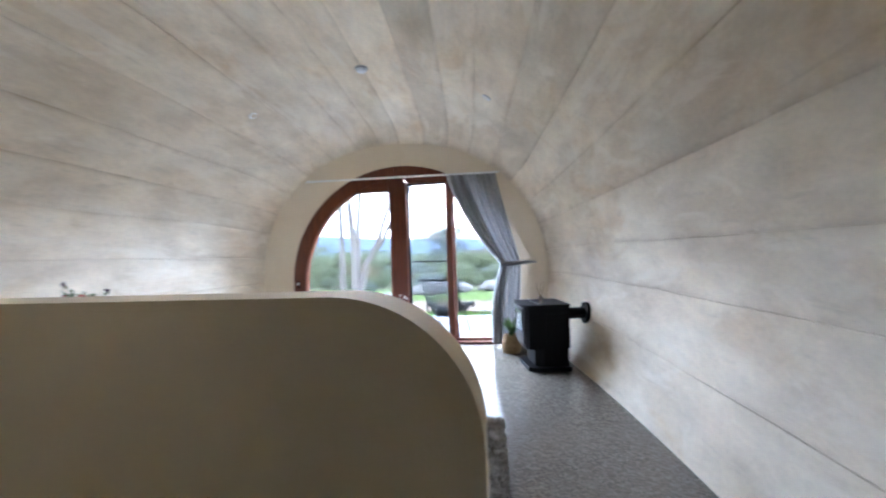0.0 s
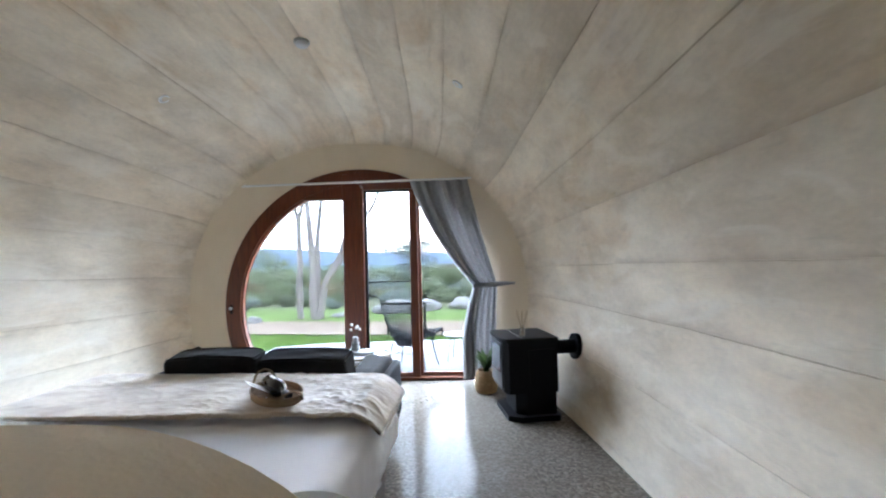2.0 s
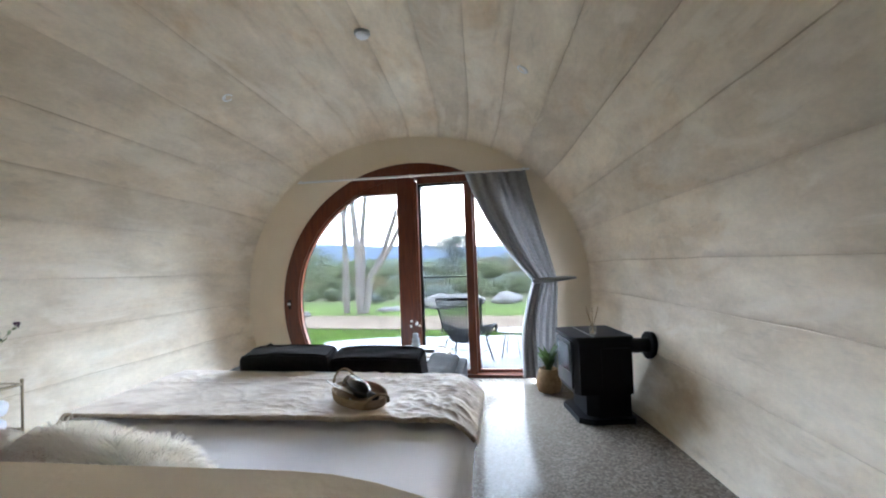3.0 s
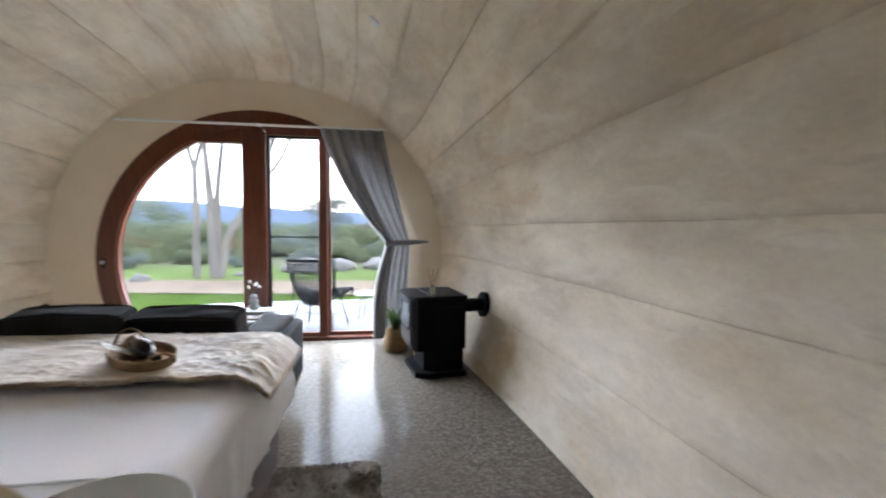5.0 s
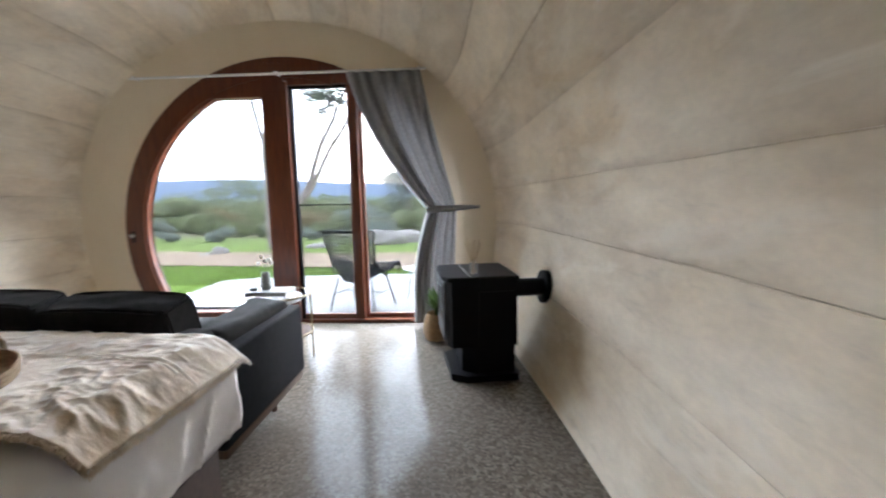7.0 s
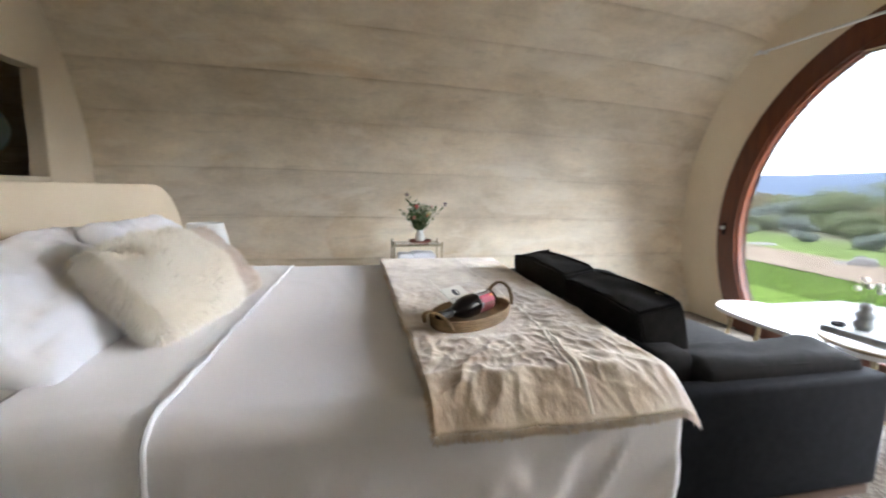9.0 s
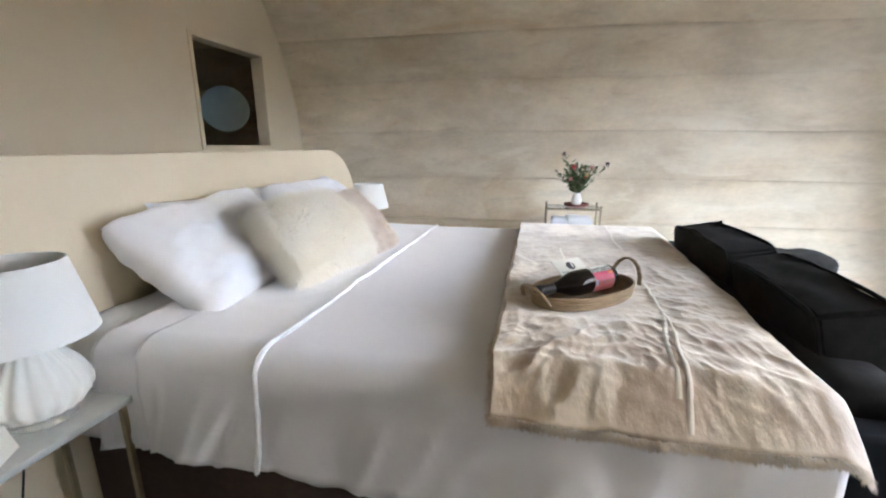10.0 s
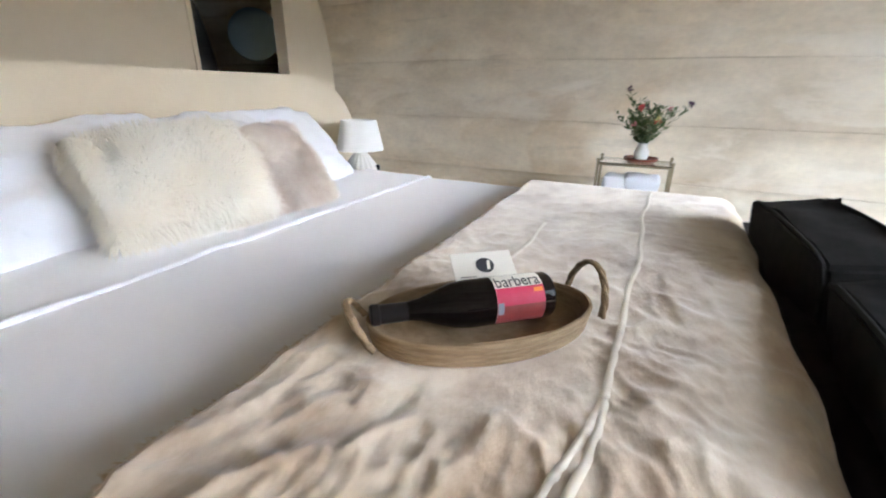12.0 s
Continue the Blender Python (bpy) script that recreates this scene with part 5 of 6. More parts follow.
# ---- rug ----
rug = thing("rug", "shaggy taupe rug beside and under the bed", "rug")
bm = bmesh.new()
def rug_fn(u, v):
    x, y = -1.2 + 1.49 * u, 1.80 + 1.84 * v
    e = min(u, 1 - u, v, 1 - v)
    return Vector((x + 0.012 * noise.noise(Vector((y * 9, 0, 1))) * (u > 0.97), y + 0.012 * noise.noise(Vector((x * 9, 0, 2))) * (v > 0.97), 0.003 + min(1.0, e * 40) * (0.018 + 0.006 * noise.noise(Vector((x * 14, y * 14, 0))))))
grid(bm, 90, 90, rug_fn)
part("pile_base", bm, M_RUG, rug, angle=80)
src = bmesh.new()
grid(src, 20, 40, lambda u, v: rug_fn(0.55 + 0.45 * u, v))
bmesh.ops.recalc_face_normals(src, faces=src.faces[:])
if sum(f.normal.z for f in src.faces) < 0:
    bmesh.ops.reverse_faces(src, faces=src.faces[:])
bm = fur(bmesh.new(), src, 0.028, 16000, 17, droop=0.2, width=0.003)
src.free()
tagged(part("shag", bm, M_RUG, rug, smooth=False), kind="stuff")

# ---- ceiling fittings ----
for deg, y in ((121.8, 4.75), (58.3, 4.74)):
    p = shell_point(deg, y, -0.004)
    nrm = (shell_point(deg, y, 1.0) - p)
    m = Matrix.Translation(p) @ nrm.to_track_quat("Z", "Y").to_matrix().to_4x4()
    dl = thing("downlight", "small white recessed ceiling downlight, switched off", "ceiling light", "ceiling downlights", at=m)
    part("trim", lathe(bmesh.new(), [(0.030, 0.006), (0.047, 0.006), (0.049, -0.003), (0.045, -0.006), (0.032, -0.004), (0.030, 0.004)], sides=32), M_WHITEPAINT, dl)
    part("lens", lathe(bmesh.new(), [(0, 0.003), (0.0305, 0.003), (0.0305, 0.0045), (0, 0.0045)], sides=32), M_SHADE, dl)
p = shell_point(89.2, 4.52, -0.004)
sm = thing("smoke_alarm", "round grey smoke alarm on the vault", "smoke alarm", at=Matrix.Translation(p) @ pose(0, 0, 0, 0, 0, 0))
part("base", lathe(bmesh.new(), [(0, 0.004), (0.062, 0.004), (0.062, -0.010), (0.056, -0.012), (0, -0.012)], sides=36), M_GREYCERAMIC, sm)
part("cap", lathe(bmesh.new(), [(0.052, -0.0122), (0.050, -0.030), (0.038, -0.040), (0, -0.042)], sides=36), M_WHITEPAINT, sm, "white sensor dome")

# ---- outdoors ----
def ground_z(x, y):
    if y < 8.9:
        return -0.06
    far = y - 8.9
    return -0.06 - 0.012 * far + 0.05 * noise.noise(Vector((x * 0.15, y * 0.15, 0))) * min(1, far / 3)


def ground_material():
    m = material("lawn_sand_and_scrub_soil", (0.09, 0.17, 0.03), 1.0, spec=0.0, bump=0.02, bump_scale=25)
    t = m.node_tree
    b = t.nodes["Principled BSDF"]
    geo = t.nodes.new("ShaderNodeNewGeometry")
    sep = t.nodes.new("ShaderNodeSeparateXYZ")
    t.links.new(geo.outputs["Position"], sep.inputs["Vector"])
    n = t.nodes.new("ShaderNodeTexNoise")
    n.inputs["Scale"].default_value, n.inputs["Detail"].default_value = 0.45, 6
    t.links.new(geo.outputs["Position"], n.inputs["Vector"])
    ma = t.nodes.new("ShaderNodeMath")
    ma.operation = "MULTIPLY_ADD"
    ma.inputs[1].default_value, ma.inputs[2].default_value = 0.9, -0.45
    t.links.new(n.outputs["Fac"], ma.inputs[0])
    ad = t.nodes.new("ShaderNodeMath")
    slant = t.nodes.new("ShaderNodeMath")
    slant.operation = "MULTIPLY_ADD"
    slant.inputs[1].default_value = 0.166
    t.links.new(sep.outputs["X"], slant.inputs[0])
    t.links.new(sep.outputs["Y"], slant.inputs[2])
    t.links.new(slant.outputs[0], ad.inputs[0])
    t.links.new(ma.outputs[0], ad.inputs[1])
    rg = t.nodes.new("ShaderNodeMapRange")
    rg.inputs["From Min"].default_value, rg.inputs["From Max"].default_value = 6.0, 36.0
    t.links.new(ad.outputs[0], rg.inputs["Value"])
    r = t.nodes.new("ShaderNodeValToRGB")
    stops = ((0.0, (0.17, 0.25, 0.05)), (0.110, (0.18, 0.255, 0.06)), (0.116, (0.33, 0.255, 0.19)), (0.185, (0.31, 0.24, 0.175)), (0.20, (0.17, 0.22, 0.07)), (0.30, (0.17, 0.21, 0.08)), (0.36, (0.20, 0.19, 0.12)), (0.6, (0.16, 0.18, 0.11)), (1.0, (0.14, 0.165, 0.11)))
    while len(r.color_ramp.elements) < len(stops):
        r.color_ramp.elements.new(0.5)
    for e, (p, c) in zip(r.color_ramp.elements, stops):
        e.position, e.color = p, (*c, 1)
    t.links.new(rg.outputs["Result"], r.inputs["Fac"])
    n2 = t.nodes.new("ShaderNodeTexNoise")
    n2.inputs["Scale"].default_value, n2.inputs["Detail"].default_value = 2.5, 8
    t.links.new(geo.outputs["Position"], n2.inputs["Vector"])
    rg2 = t.nodes.new("ShaderNodeMapRange")
    rg2.inputs["From Min"].default_value, rg2.inputs["From Max"].default_value = 0.3, 0.7
    rg2.inputs["To Min"].default_value, rg2.inputs["To Max"].default_value = 0.75, 1.2
    t.links.new(n2.outputs["Fac"], rg2.inputs["Value"])
    mx = t.nodes.new("ShaderNodeMix")
    mx.data_type, mx.blend_type = "RGBA", "MULTIPLY"
    mx.inputs["Factor"].default_value = 1
    t.links.new(r.outputs["Color"], mx.inputs[6])
    t.links.new(rg2.outputs["Result"], mx.inputs[7])
    t.links.new(mx.outputs[2], b.inputs["Base Color"])
    return m


bm = bmesh.new()
def gfn(u, v):
    a = (2 * u - 1)
    s = v ** 3
    y = 6.0 + 1500 * s
    x = -1 + a * (20 + 1500 * s) if v > 0 else -1 + a * 20
    return Vector((x, y, ground_z(x, y) if y < 80 else ground_z(x, 80) - 0.002 * (y - 80)))
grid(bm, 60, 90, gfn)
part_back = bm
for x0, x1, y0, y1 in ((-21, 19, -40, 6.0),):
    vs = [part_back.verts.new(c) for c in ((x0, y0, -0.3), (x1, y0, -0.3), (x1, y1, -0.3), (x0, y1, -0.3))]
    part_back.faces.new(vs)
tagged(part("ground", bm, ground_material(), angle=80), "lawn, sandy strip and scrubland running to the hills", "ground", kind="structure")

out = [(-3.05, 6.445), (3.6, 6.445), (3.6, 9.05), (0.4, 8.90), (-1.0, 8.85), (-2.0, 8.80), (-2.6, 8.65), (-3.05, 8.45)]
tagged(part("patio", slab_from(bmesh.new(), out, -0.16, -0.02), M_SLAB, smooth=False), "pale concrete patio slab outside the glass door", "patio", kind="structure")
tagged(part("door_step", new_box(-2.4, 0.45, 6.301, 6.444, -0.16, -0.005), M_SLAB, smooth=False), "pale concrete threshold", "step", kind="structure")
edg = thing("garden_edging", "thin rusty steel edging along the lawn", "edging")
pts = [(-14 + 2 * i, 11.74 - 0.166 * (2 * i) + 0.05 * math.sin(i), 0) for i in range(13)]
bm = bmesh.new()
lo = []
for x, y, z in pts:
    g = ground_z(x, y)
    lo.append([bm.verts.new((x, y + d, g + h)) for d, h in ((-0.02, -0.06), (-0.02, 0.035), (0.02, 0.035), (0.02, -0.06))])
for p, q in zip(lo, lo[1:]):
    for k in range(4):
        bm.faces.new((p[k], p[(k + 1) % 4], q[(k + 1) % 4], q[k]))
part("strip", bm, M_EDGING, edg, angle=20)

# grass
rnd = random.Random(31)
bm = bmesh.new()
for i in range(34000):
    x = rnd.uniform(-9, 4)
    y = rnd.uniform(8.3, 9.40 - 0.166 * x)
    if -3.1 < x < 3.6 and y < 8.92 - 0.18 * max(0.0, -2.0 - x):
        continue
    z = ground_z(x, y)
    u = rnd.uniform(0, 6.28)
    h, w = rnd.uniform(0.03, 0.07), 0.006
    dx, dy = math.cos(u) * w, math.sin(u) * w
    lx, ly = rnd.uniform(-0.03, 0.03), rnd.uniform(-0.03, 0.03)
    bm.faces.new([bm.verts.new(c) for c in ((x - dx, y - dy, z), (x + dx, y + dy, z), (x + lx, y + ly, z + h))])
tagged(part("grass", bm, M_GRASS, smooth=False), "short green lawn grass", "grass", kind="stuff")


def leafy(bm, centre, rx, rz, count, size, rnd, flat=0.0):
    """A clump of small leaves with an uneven outline."""
    c = Vector(centre)
    for _ in range(count):
        d = Vector((rnd.gauss(0, 1), rnd.gauss(0, 1), rnd.gauss(0, 1))).normalized()
        k = rnd.uniform(0.25, 1.0) ** 0.5 * (1 + 0.35 * noise.noise(d * 2.3 + c))
        p = c + Vector((d.x * rx * k, d.y * rx * k, d.z * rz * k))
        a = Vector((rnd.gauss(0, 1), rnd.gauss(0, 1), rnd.gauss(0, 0.7) - flat)).normalized()
        s = a.orthogonal().normalized() * size * rnd.uniform(0.25, 0.5)
        ln = a * size * rnd.uniform(0.7, 1.4)
        bm.faces.new([bm.verts.new(q) for q in (p, p + ln * 0.5 + s, p + ln, p + ln * 0.5 - s)])


def gum_tree(label, base, stems, crown):
    """stems: lists of points with radii; crown: clumps (x, y, z, radius)."""
    t = thing("gum_tree", label, "tree", at=Matrix.Translation(base))
    first = None
    for pts, r0, r1 in stems:
        fine = []
        for a, b in zip(pts, pts[1:]):
            for k in range(5):
                q = Vector(a).lerp(Vector(b), k / 5)
                fine.append(q + Vector((noise.noise(q * 0.9), noise.noise(q * 0.9 + Vector((7, 0, 0))), 0)) * 0.06)
        fine.append(Vector(pts[-1]))
        if first is None:
            first = part("trunk", tube(bmesh.new(), fine, 0.82 * r0, 12, 0.8 * r1), M_BARK, t, "smooth pale trunk")
        else:
            part("limb", tube(bmesh.new(), fine, 0.82 * r0, 10, 0.8 * r1), M_BARK, t)
    rr = random.Random(len(stems) * 7 + int(base[0] * 10))
    bm = bmesh.new()
    for x, y, z, r in crown:
        for _ in range(7):
            leafy(bm, (x + rr.gauss(0, r * 0.55), y + rr.gauss(0, r * 0.55), z + rr.gauss(0, r * 0.35)), r * 0.45, r * 0.30, 34, 0.085, rr, 0.5)
    part("crown", bm, M_GUMLEAF, t, "sparse grey-green crown", smooth=False)
    return t


ga = (-4.42, 13.1, ground_z(-4.42, 13.1) - 0.05)
gum_tree("slim pale gum tree with a forked trunk beyond the lawn", ga,
         [([(0, 0, 0), (-0.01, 0, 1.4), (-0.04, 0.05, 2.85)], 0.115, 0.085), ([(-0.04, 0.05, 2.8), (-0.30, 0.1, 3.8), (-0.55, 0.1, 5.2), (-0.9, 0.2, 7.0)], 0.07, 0.04), ([(-0.04, 0.05, 2.8), (0.18, 0.05, 3.8), (0.30, 0.0, 5.4), (0.4, 0, 7.2)], 0.07, 0.04)],
         [(-1.0, 0.2, 7.4, 0.9), (0.4, 0, 7.6, 0.9), (-0.4, 0.1, 8.3, 1.0)])
gb = (-3.95, 13.0, ground_z(-3.95, 13.0) - 0.05)
gum_tree("clump of pale gum trunks spreading from one base", gb,
         [([(0, 0, 0), (-0.04, 0, 1.2), (-0.12, 0, 2.3), (-0.20, 0, 3.4), (-0.3, 0, 5.6)], 0.17, 0.05), ([(0.03, 0.05, 0), (0.02, 0.1, 1.2), (0.06, 0.1, 2.2), (0.16, 0.1, 3.4), (0.25, 0.2, 5.6)], 0.13, 0.045), ([(0.12, -0.05, 0), (0.34, 0, 1.15), (0.70, 0, 1.8), (1.04, 0, 2.75), (1.35, 0.05, 3.3), (1.75, 0.1, 4.2)], 0.12, 0.04), ([(0.30, -0.1, 0.95), (0.88, -0.1, 1.85), (1.30, -0.1, 2.6), (1.72, -0.1, 3.2), (2.0, -0.1, 3.8), (2.4, 0, 5.0)], 0.085, 0.03), ([(1.04, 0, 2.75), (1.06, 0.1, 3.4), (1.25, 0.1, 4.2)], 0.035, 0.015), ([(1.30, -0.1, 2.6), (1.45, 0, 3.3), (1.40, 0, 3.9)], 0.03, 0.012)],
         [(1.75, 0.1, 4.3, 0.45), (2.3, -0.1, 4.2, 0.5), (1.2, 0.1, 4.1, 0.4), (1.35, 0.0, 3.75, 0.3), (2.0, -0.1, 3.75, 0.25), (2.5, 0.0, 5.2, 0.7), (0.9, 0.0, 3.9, 0.3), (-0.3, 0, 6.0, 0.8)])


def far_tree(base, h, w, seed, mat, label):
    t = thing("bush_tree", label, "tree", at=Matrix.Translation(base))
    rr = random.Random(seed)
    part("trunk", tube(bmesh.new(), [(0, 0, 0), (0.1 * w, 0, h * 0.3), (0.05 * w, 0, h * 0.6), (0.1 * w, 0, h * 0.85)], 0.05 * h / 3, 8, 0.015), M_BARK, t)
    for k in range(5):
        u = rr.uniform(0, 6.28)
        part("limb", tube(bmesh.new(), [(0.07 * w, 0, h * (0.3 + 0.07 * k)), (math.cos(u) * w * 0.3, math.sin(u) * w * 0.3, h * (0.55 + 0.07 * k))], 0.02 * h / 3, 6, 0.008), M_BARK, t)
    bm = bmesh.new()
    for k in range(22):
        u, q = rr.uniform(0, 6.28), rr.uniform(0.05, 0.5)
        leafy(bm, (math.cos(u) * w * q, math.sin(u) * w * q, h * rr.uniform(0.4, 0.95)), w * rr.uniform(0.16, 0.3), h * rr.uniform(0.07, 0.14), 200, 0.03 * h, rr)
    part("crown", bm, mat, t, smooth=False)
    return t


rnd = random.Random(77)
far_tree((-2.4, 24.0, ground_z(-2.4, 24) - 0.1), 3.1, 2.6, 3, M_GREYSCRUB, "feathery young gum standing above the scrub")
far_tree((-13.4, 24.0, ground_z(-13.4, 24) - 0.1), 2.1, 3.4, 5, M_SCRUB, "bushy green tree at the edge of the scrub")
far_tree((-10.3, 24.0, ground_z(-10.3, 24) - 0.1), 2.7, 4.2, 9, M_SCRUB, "bushy green tree at the edge of the scrub")
far_tree((-21.0, 20.0, ground_z(-21, 20) - 0.1), 2.6, 3.0, 15, M_SCRUB, "bushy green tree at the edge of the scrub")
far_tree((1.2, 27.0, ground_z(1.2, 27) - 0.1), 2.2, 2.2, 19, M_RUSTSCRUB, "small russet tree in the scrub")


def bush(mat, seed, label):
    t = thing("bush", label, "bush", "bushes in the scrub")
    rr = random.Random(seed)
    bm = bmesh.new()
    for k in range(9):
        u, q = rr.uniform(0, 6.28), rr.uniform(0.0, 0.75)
        leafy(bm, (math.cos(u) * q, math.sin(u) * q, rr.uniform(0.25, 0.75)), rr.uniform(0.28, 0.5), rr.uniform(0.22, 0.38), 190, 0.09, rr)
    part("foliage", bm, mat, t, smooth=False)
    bm = bmesh.new()
    for k in range(5):
        u = rr.uniform(0, 6.28)
        tube(bm, [(0, 0, 0), (0.4 * math.cos(u), 0.4 * math.sin(u), 0.6)], 0.03, 5, 0.01)
    part("woody_base", bm, M_BARK, t)
    return t


kinds = [bush(M_SCRUB, 2, "rounded green scrub bush"), bush(M_GREYSCRUB, 4, "low rounded grey-green saltbush"), bush(M_SCRUB, 6, "ragged green scrub bush"), bush(M_RUSTSCRUB, 8, "russet dry scrub bush")]
spots = []
for row, (y, step, size) in enumerate(((16.6, 1.5, 0.45), (18.0, 1.3, 0.70), (19.8, 1.3, 0.95), (22.0, 1.5, 1.15), (25.5, 1.7, 1.4), (30.0, 2.0, 1.7), (37.0, 2.5, 2.0), (48.0, 3.4, 2.5))):
    x = -2 - y * 1.45
    while x < y * 0.42:
        spots.append((x + rnd.uniform(-0.5, 0.5) * step, y + rnd.uniform(-0.9, 0.9), size * rnd.uniform(0.7, 1.25), row))
        x += step * rnd.uniform(0.75, 1.3)
used = set()
for i, (x, y, s, row) in enumerate(spots):
    k = rnd.choice((0, 0, 1, 2, 2, 3) if row > 1 else (1, 1, 0, 2))
    m = pose(x, y, ground_z(x, y) - 0.08 * s, 0, 0, rnd.uniform(0, 360))
    if k in used:
        ob = copy_thing(kinds[k], m)
    else:
        ob = kinds[k]
        ob.matrix_world = m
        used.add(k)
    ob.scale = (s, s, s * rnd.uniform(0.75, 1.0))

# rocks on the sandy strip
rnd = random.Random(41)
for x, y, s, hgt in ((-5.45, 12.4, 0.22, 0.20), (-3.2, 13.6, 0.45, 0.16), (-1.75, 14.4, 0.8, 0.42), (0.2, 15.6, 0.7, 0.35), (-8.6, 13.6, 0.35, 0.10), (-5.7, 12.3, 0.3, 0.07), (-1.1, 15.0, 0.7, 0.40)):
    t = thing("rock", "weathered grey-brown granite boulder", "rock", "rocks on the sand", at=pose(x, y, ground_z(x, y) - 0.05, 0, 0, rnd.uniform(0, 90)))
    bm = bmesh.new()
    bmesh.ops.create_icosphere(bm, subdivisions=3, radius=1.0)
    for v in bm.verts:
        k = 1 + 0.3 * noise.noise(v.co * 1.6 + Vector((x, y, 0))) + 0.08 * noise.noise(v.co * 5)
        v.co = Vector((v.co.x * s * k, v.co.y * s * 0.7 * k, (v.co.z * 0.8 + 0.25) * hgt * k))
    part("stone", bm, M_ROCK, t, angle=60)

# hills far off
def hills(name, dist, h, seed, mat, label):
    bm = bmesh.new()
    def fn(u, v):
        a = radians(-75 + 150 * u)
        x, y = dist * math.sin(a) - 1, dist * math.cos(a)
        top = h * (0.75 + 0.35 * noise.noise(Vector((u * 5 + seed, seed, 0))) + 0.10 * noise.noise(Vector((u * 17 + seed, 1, 0))) + 0.04 * noise.noise(Vector((u * 60, seed, 4))))
        k = 1 - (1 - v) ** 2
        return Vector((x * (1 + 0.25 * v), y * (1 + 0.25 * v), -12 + (top + 12) * k + 0.06 * h * noise.noise(Vector((u * 40, v * 3, seed))) * v * (1 - v) * 4))
    grid(bm, 240, 10, fn)
    tagged(part(name, bm, mat, angle=80), label, "hills", kind="structure")


# the haze of distance is mixed into both base colours
M_HILL = material("forest_painted_haze_blue", (0.165, 0.20, 0.26), 1.0, spec=0.0, color2=(0.185, 0.22, 0.28), scale=0.01)
M_HILL2 = material("plain_painted_haze_green", (0.115, 0.15, 0.135), 1.0, spec=0.0, color2=(0.14, 0.17, 0.15), scale=0.02)
hills("backdrop_hills", 1100, 68, 3.0, M_HILL, "long forested range on the horizon, its haze painted blue")
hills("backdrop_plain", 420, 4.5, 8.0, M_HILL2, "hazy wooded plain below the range")


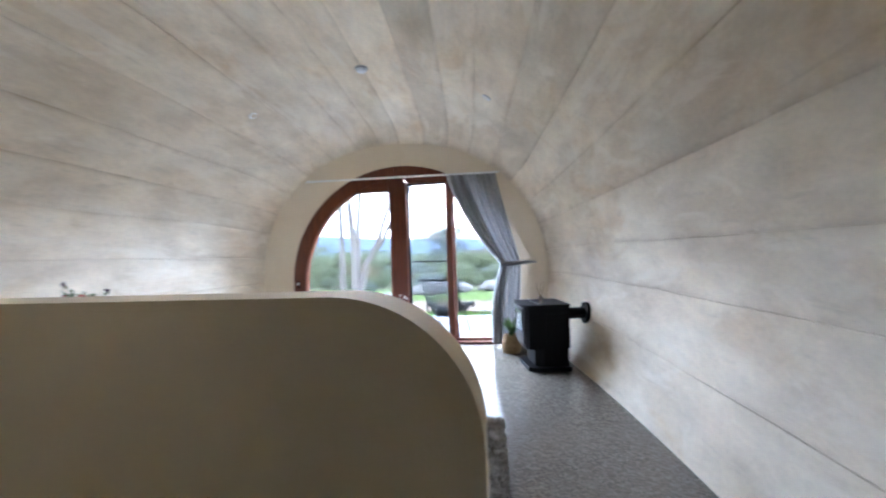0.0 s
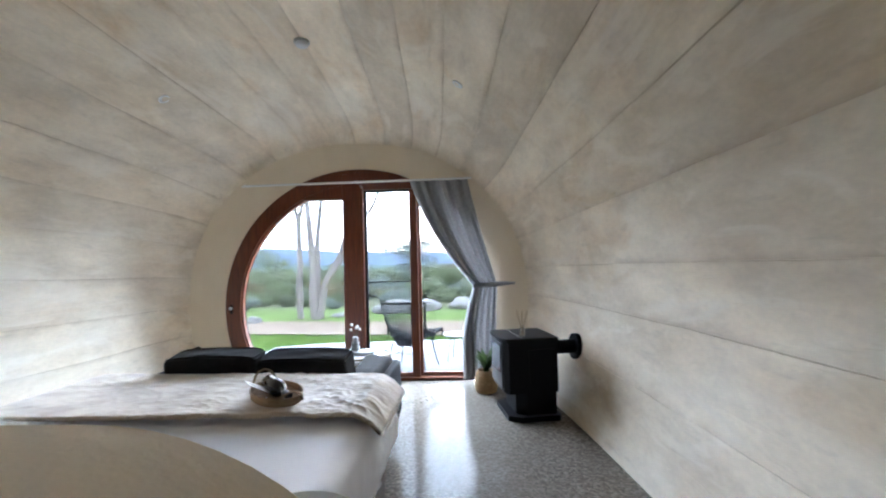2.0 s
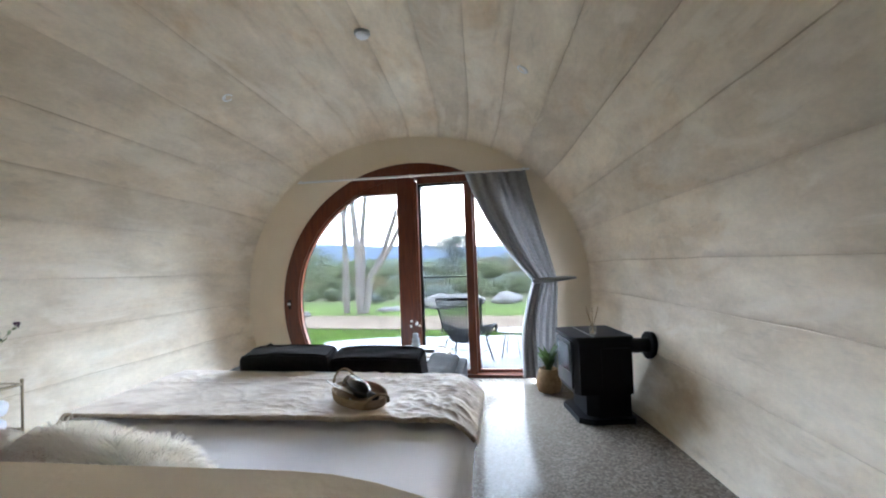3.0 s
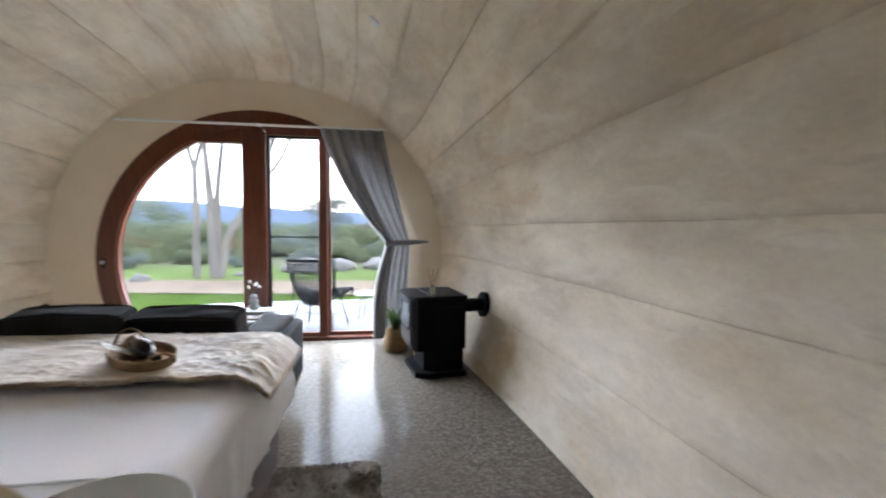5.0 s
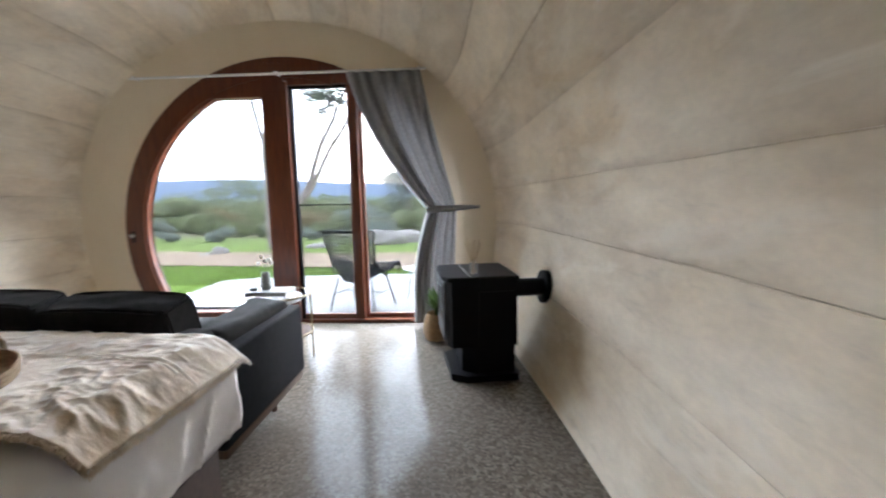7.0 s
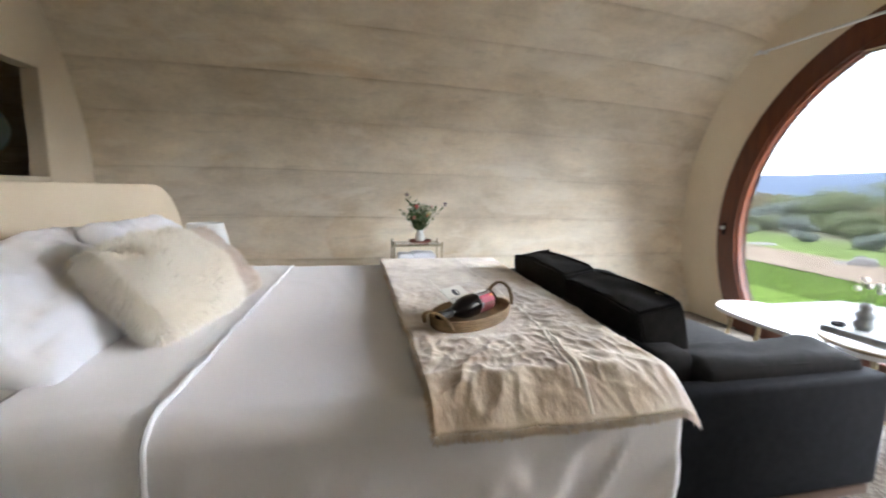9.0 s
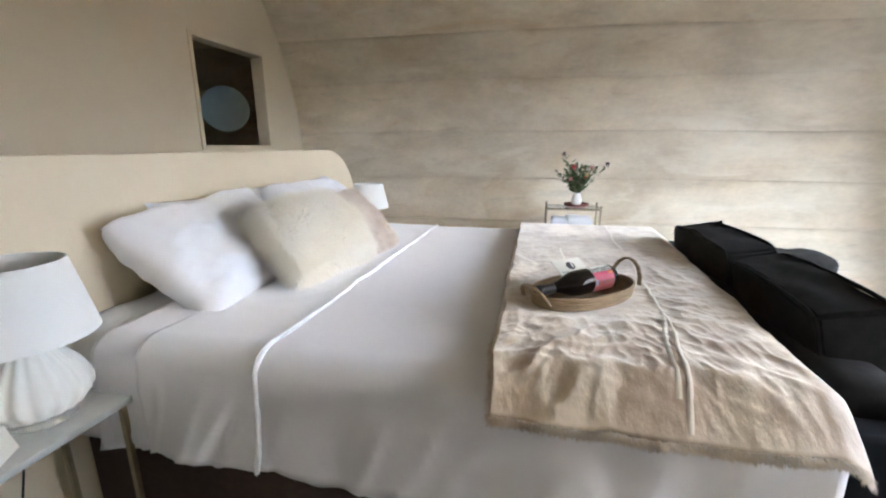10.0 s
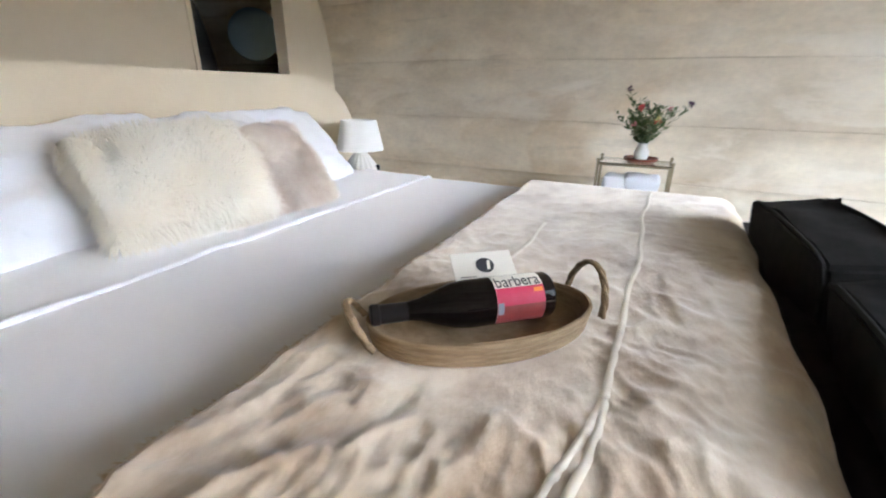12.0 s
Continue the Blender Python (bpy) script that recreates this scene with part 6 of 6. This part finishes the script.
# ---- patio furniture ----
def rattan_chair(m, label):
    t = thing("rattan_chair", label, "chair", "patio chairs", at=m)
    def shell_fn(u, v):
        """u: side to side, v: front of the seat to the top of the back."""
        a = 2 * u - 1
        if v < 0.40:
            q = v / 0.40
            x, y, z = a * (0.26 - 0.07 * q), -0.30 + 0.50 * q, 0.38 - 0.05 * q
            up = max(0, abs(a) - 0.55) / 0.45
            z += up ** 1.5 * (0.10 + 0.12 * q)
            x *= 1 + 0.25 * up
        else:
            q = (v - 0.40) / 0.60
            wd = 0.19 + 0.105 * q ** 0.8
            x, y, z = a * wd, 0.20 + 0.12 * q - 0.06 * (abs(a) ** 2) * (1 - 0.35 * q), 0.33 + 0.56 * q
            up = max(0, abs(a) - 0.55) / 0.45
            z += up ** 1.5 * 0.16 * (1 - q) ** 2
            x *= 1 + 0.25 * up * (1 - q) ** 2
        return Vector((x, y, z))
    bm = bmesh.new()
    for i in range(25):
        tube(bm, [shell_fn(j / 14, 0.02 + 0.96 * i / 24) for j in range(15)], 0.0075, 5)
    part("weave_across", bm, M_RATTAN, t)
    bm = bmesh.new()
    for j in range(14):
        tube(bm, [shell_fn(j / 13, i / 22) for i in range(23)], 0.0075, 5)
    part("weave_along", bm, M_RATTAN, t)
    rim = [shell_fn(0, i / 20) for i in range(21)] + [shell_fn(j / 12, 1) for j in range(1, 12)] + [shell_fn(1, 1 - i / 20) for i in range(21)] + [shell_fn(1 - j / 12, 0) for j in range(1, 12)]
    part("rim", tube(bmesh.new(), rim, 0.014, 8, closed=True), M_RATTAN, t)
    for s in (1, -1):
        pts = [shell_fn(0.5 + s * 0.5, 0.02)]
        for i in range(13):
            u = math.pi * i / 12
            pts.append(Vector((s * (0.31 + 0.03 * math.sin(u)), -0.34 + 0.27 * (1 - math.cos(u)) * 0.75, 0.40 + 0.12 * math.sin(u))))
        pts.append(shell_fn(0.5 + s * 0.5, 0.55))
        part("arm", tube(bmesh.new(), pts, 0.013, 8), M_RATTAN, t)
        bm = bmesh.new()
        for i in range(9):
            k = i / 8
            a = pts[2 + int(k * 10)]
            tube(bm, [a, shell_fn(0.5 + s * 0.5, 0.06 + 0.40 * k)], 0.006, 5)
        part("arm_weave", bm, M_RATTAN, t)
    part("cushion", pillow(bmesh.new(), 0.40, 0.42, 0.07, pose(0, -0.06, 0.40, 84, 0, 0), 3.0, 0.006, 14, 14), M_SOFASIDE, t, "dark grey seat cushion", angle=80)
    for sx in (1, -1):
        for sy, y0 in ((1, 0.16), (-1, -0.20)):
            part("leg", tube(bmesh.new(), [(sx * 0.20, y0, 0.37), (sx * 0.27, y0 + sy * 0.09, 0.0)], 0.009, 8), M_BLACKMETAL, t)
        part("runner", tube(bmesh.new(), [(sx * 0.235, 0.20, 0.19), (sx * 0.235, -0.245, 0.19)], 0.006, 6), M_BLACKMETAL, t)
    part("cross_bar", tube(bmesh.new(), [(-0.235, -0.02, 0.19), (0.235, -0.02, 0.19)], 0.006, 6), M_BLACKMETAL, t)
    return t


rattan_chair(pose(-0.465, 6.80, -0.02, 0, 0, 166), "black woven rattan patio chair with curled arms and slim legs")
rattan_chair(pose(1.15, 7.35, -0.02, 0, 0, 205), "black woven rattan patio chair beyond the curtain")
pt = thing("patio_table", "small round white patio table on black wire legs", "table", at=pose(0.14, 7.28, -0.02))
part("top", lathe(bmesh.new(), [(0, 0.35), (0.21, 0.35), (0.215, 0.36), (0.21, 0.37), (0, 0.37)], sides=40), M_WHITEPAINT, pt)
for k in range(4):
    u = k * math.pi / 2 + 0.5
    part("leg", tube(bmesh.new(), [(0.11 * math.cos(u), 0.11 * math.sin(u), 0.352), (0.18 * math.cos(u), 0.18 * math.sin(u), 0.0)], 0.007, 6), M_BLACKMETAL, pt)
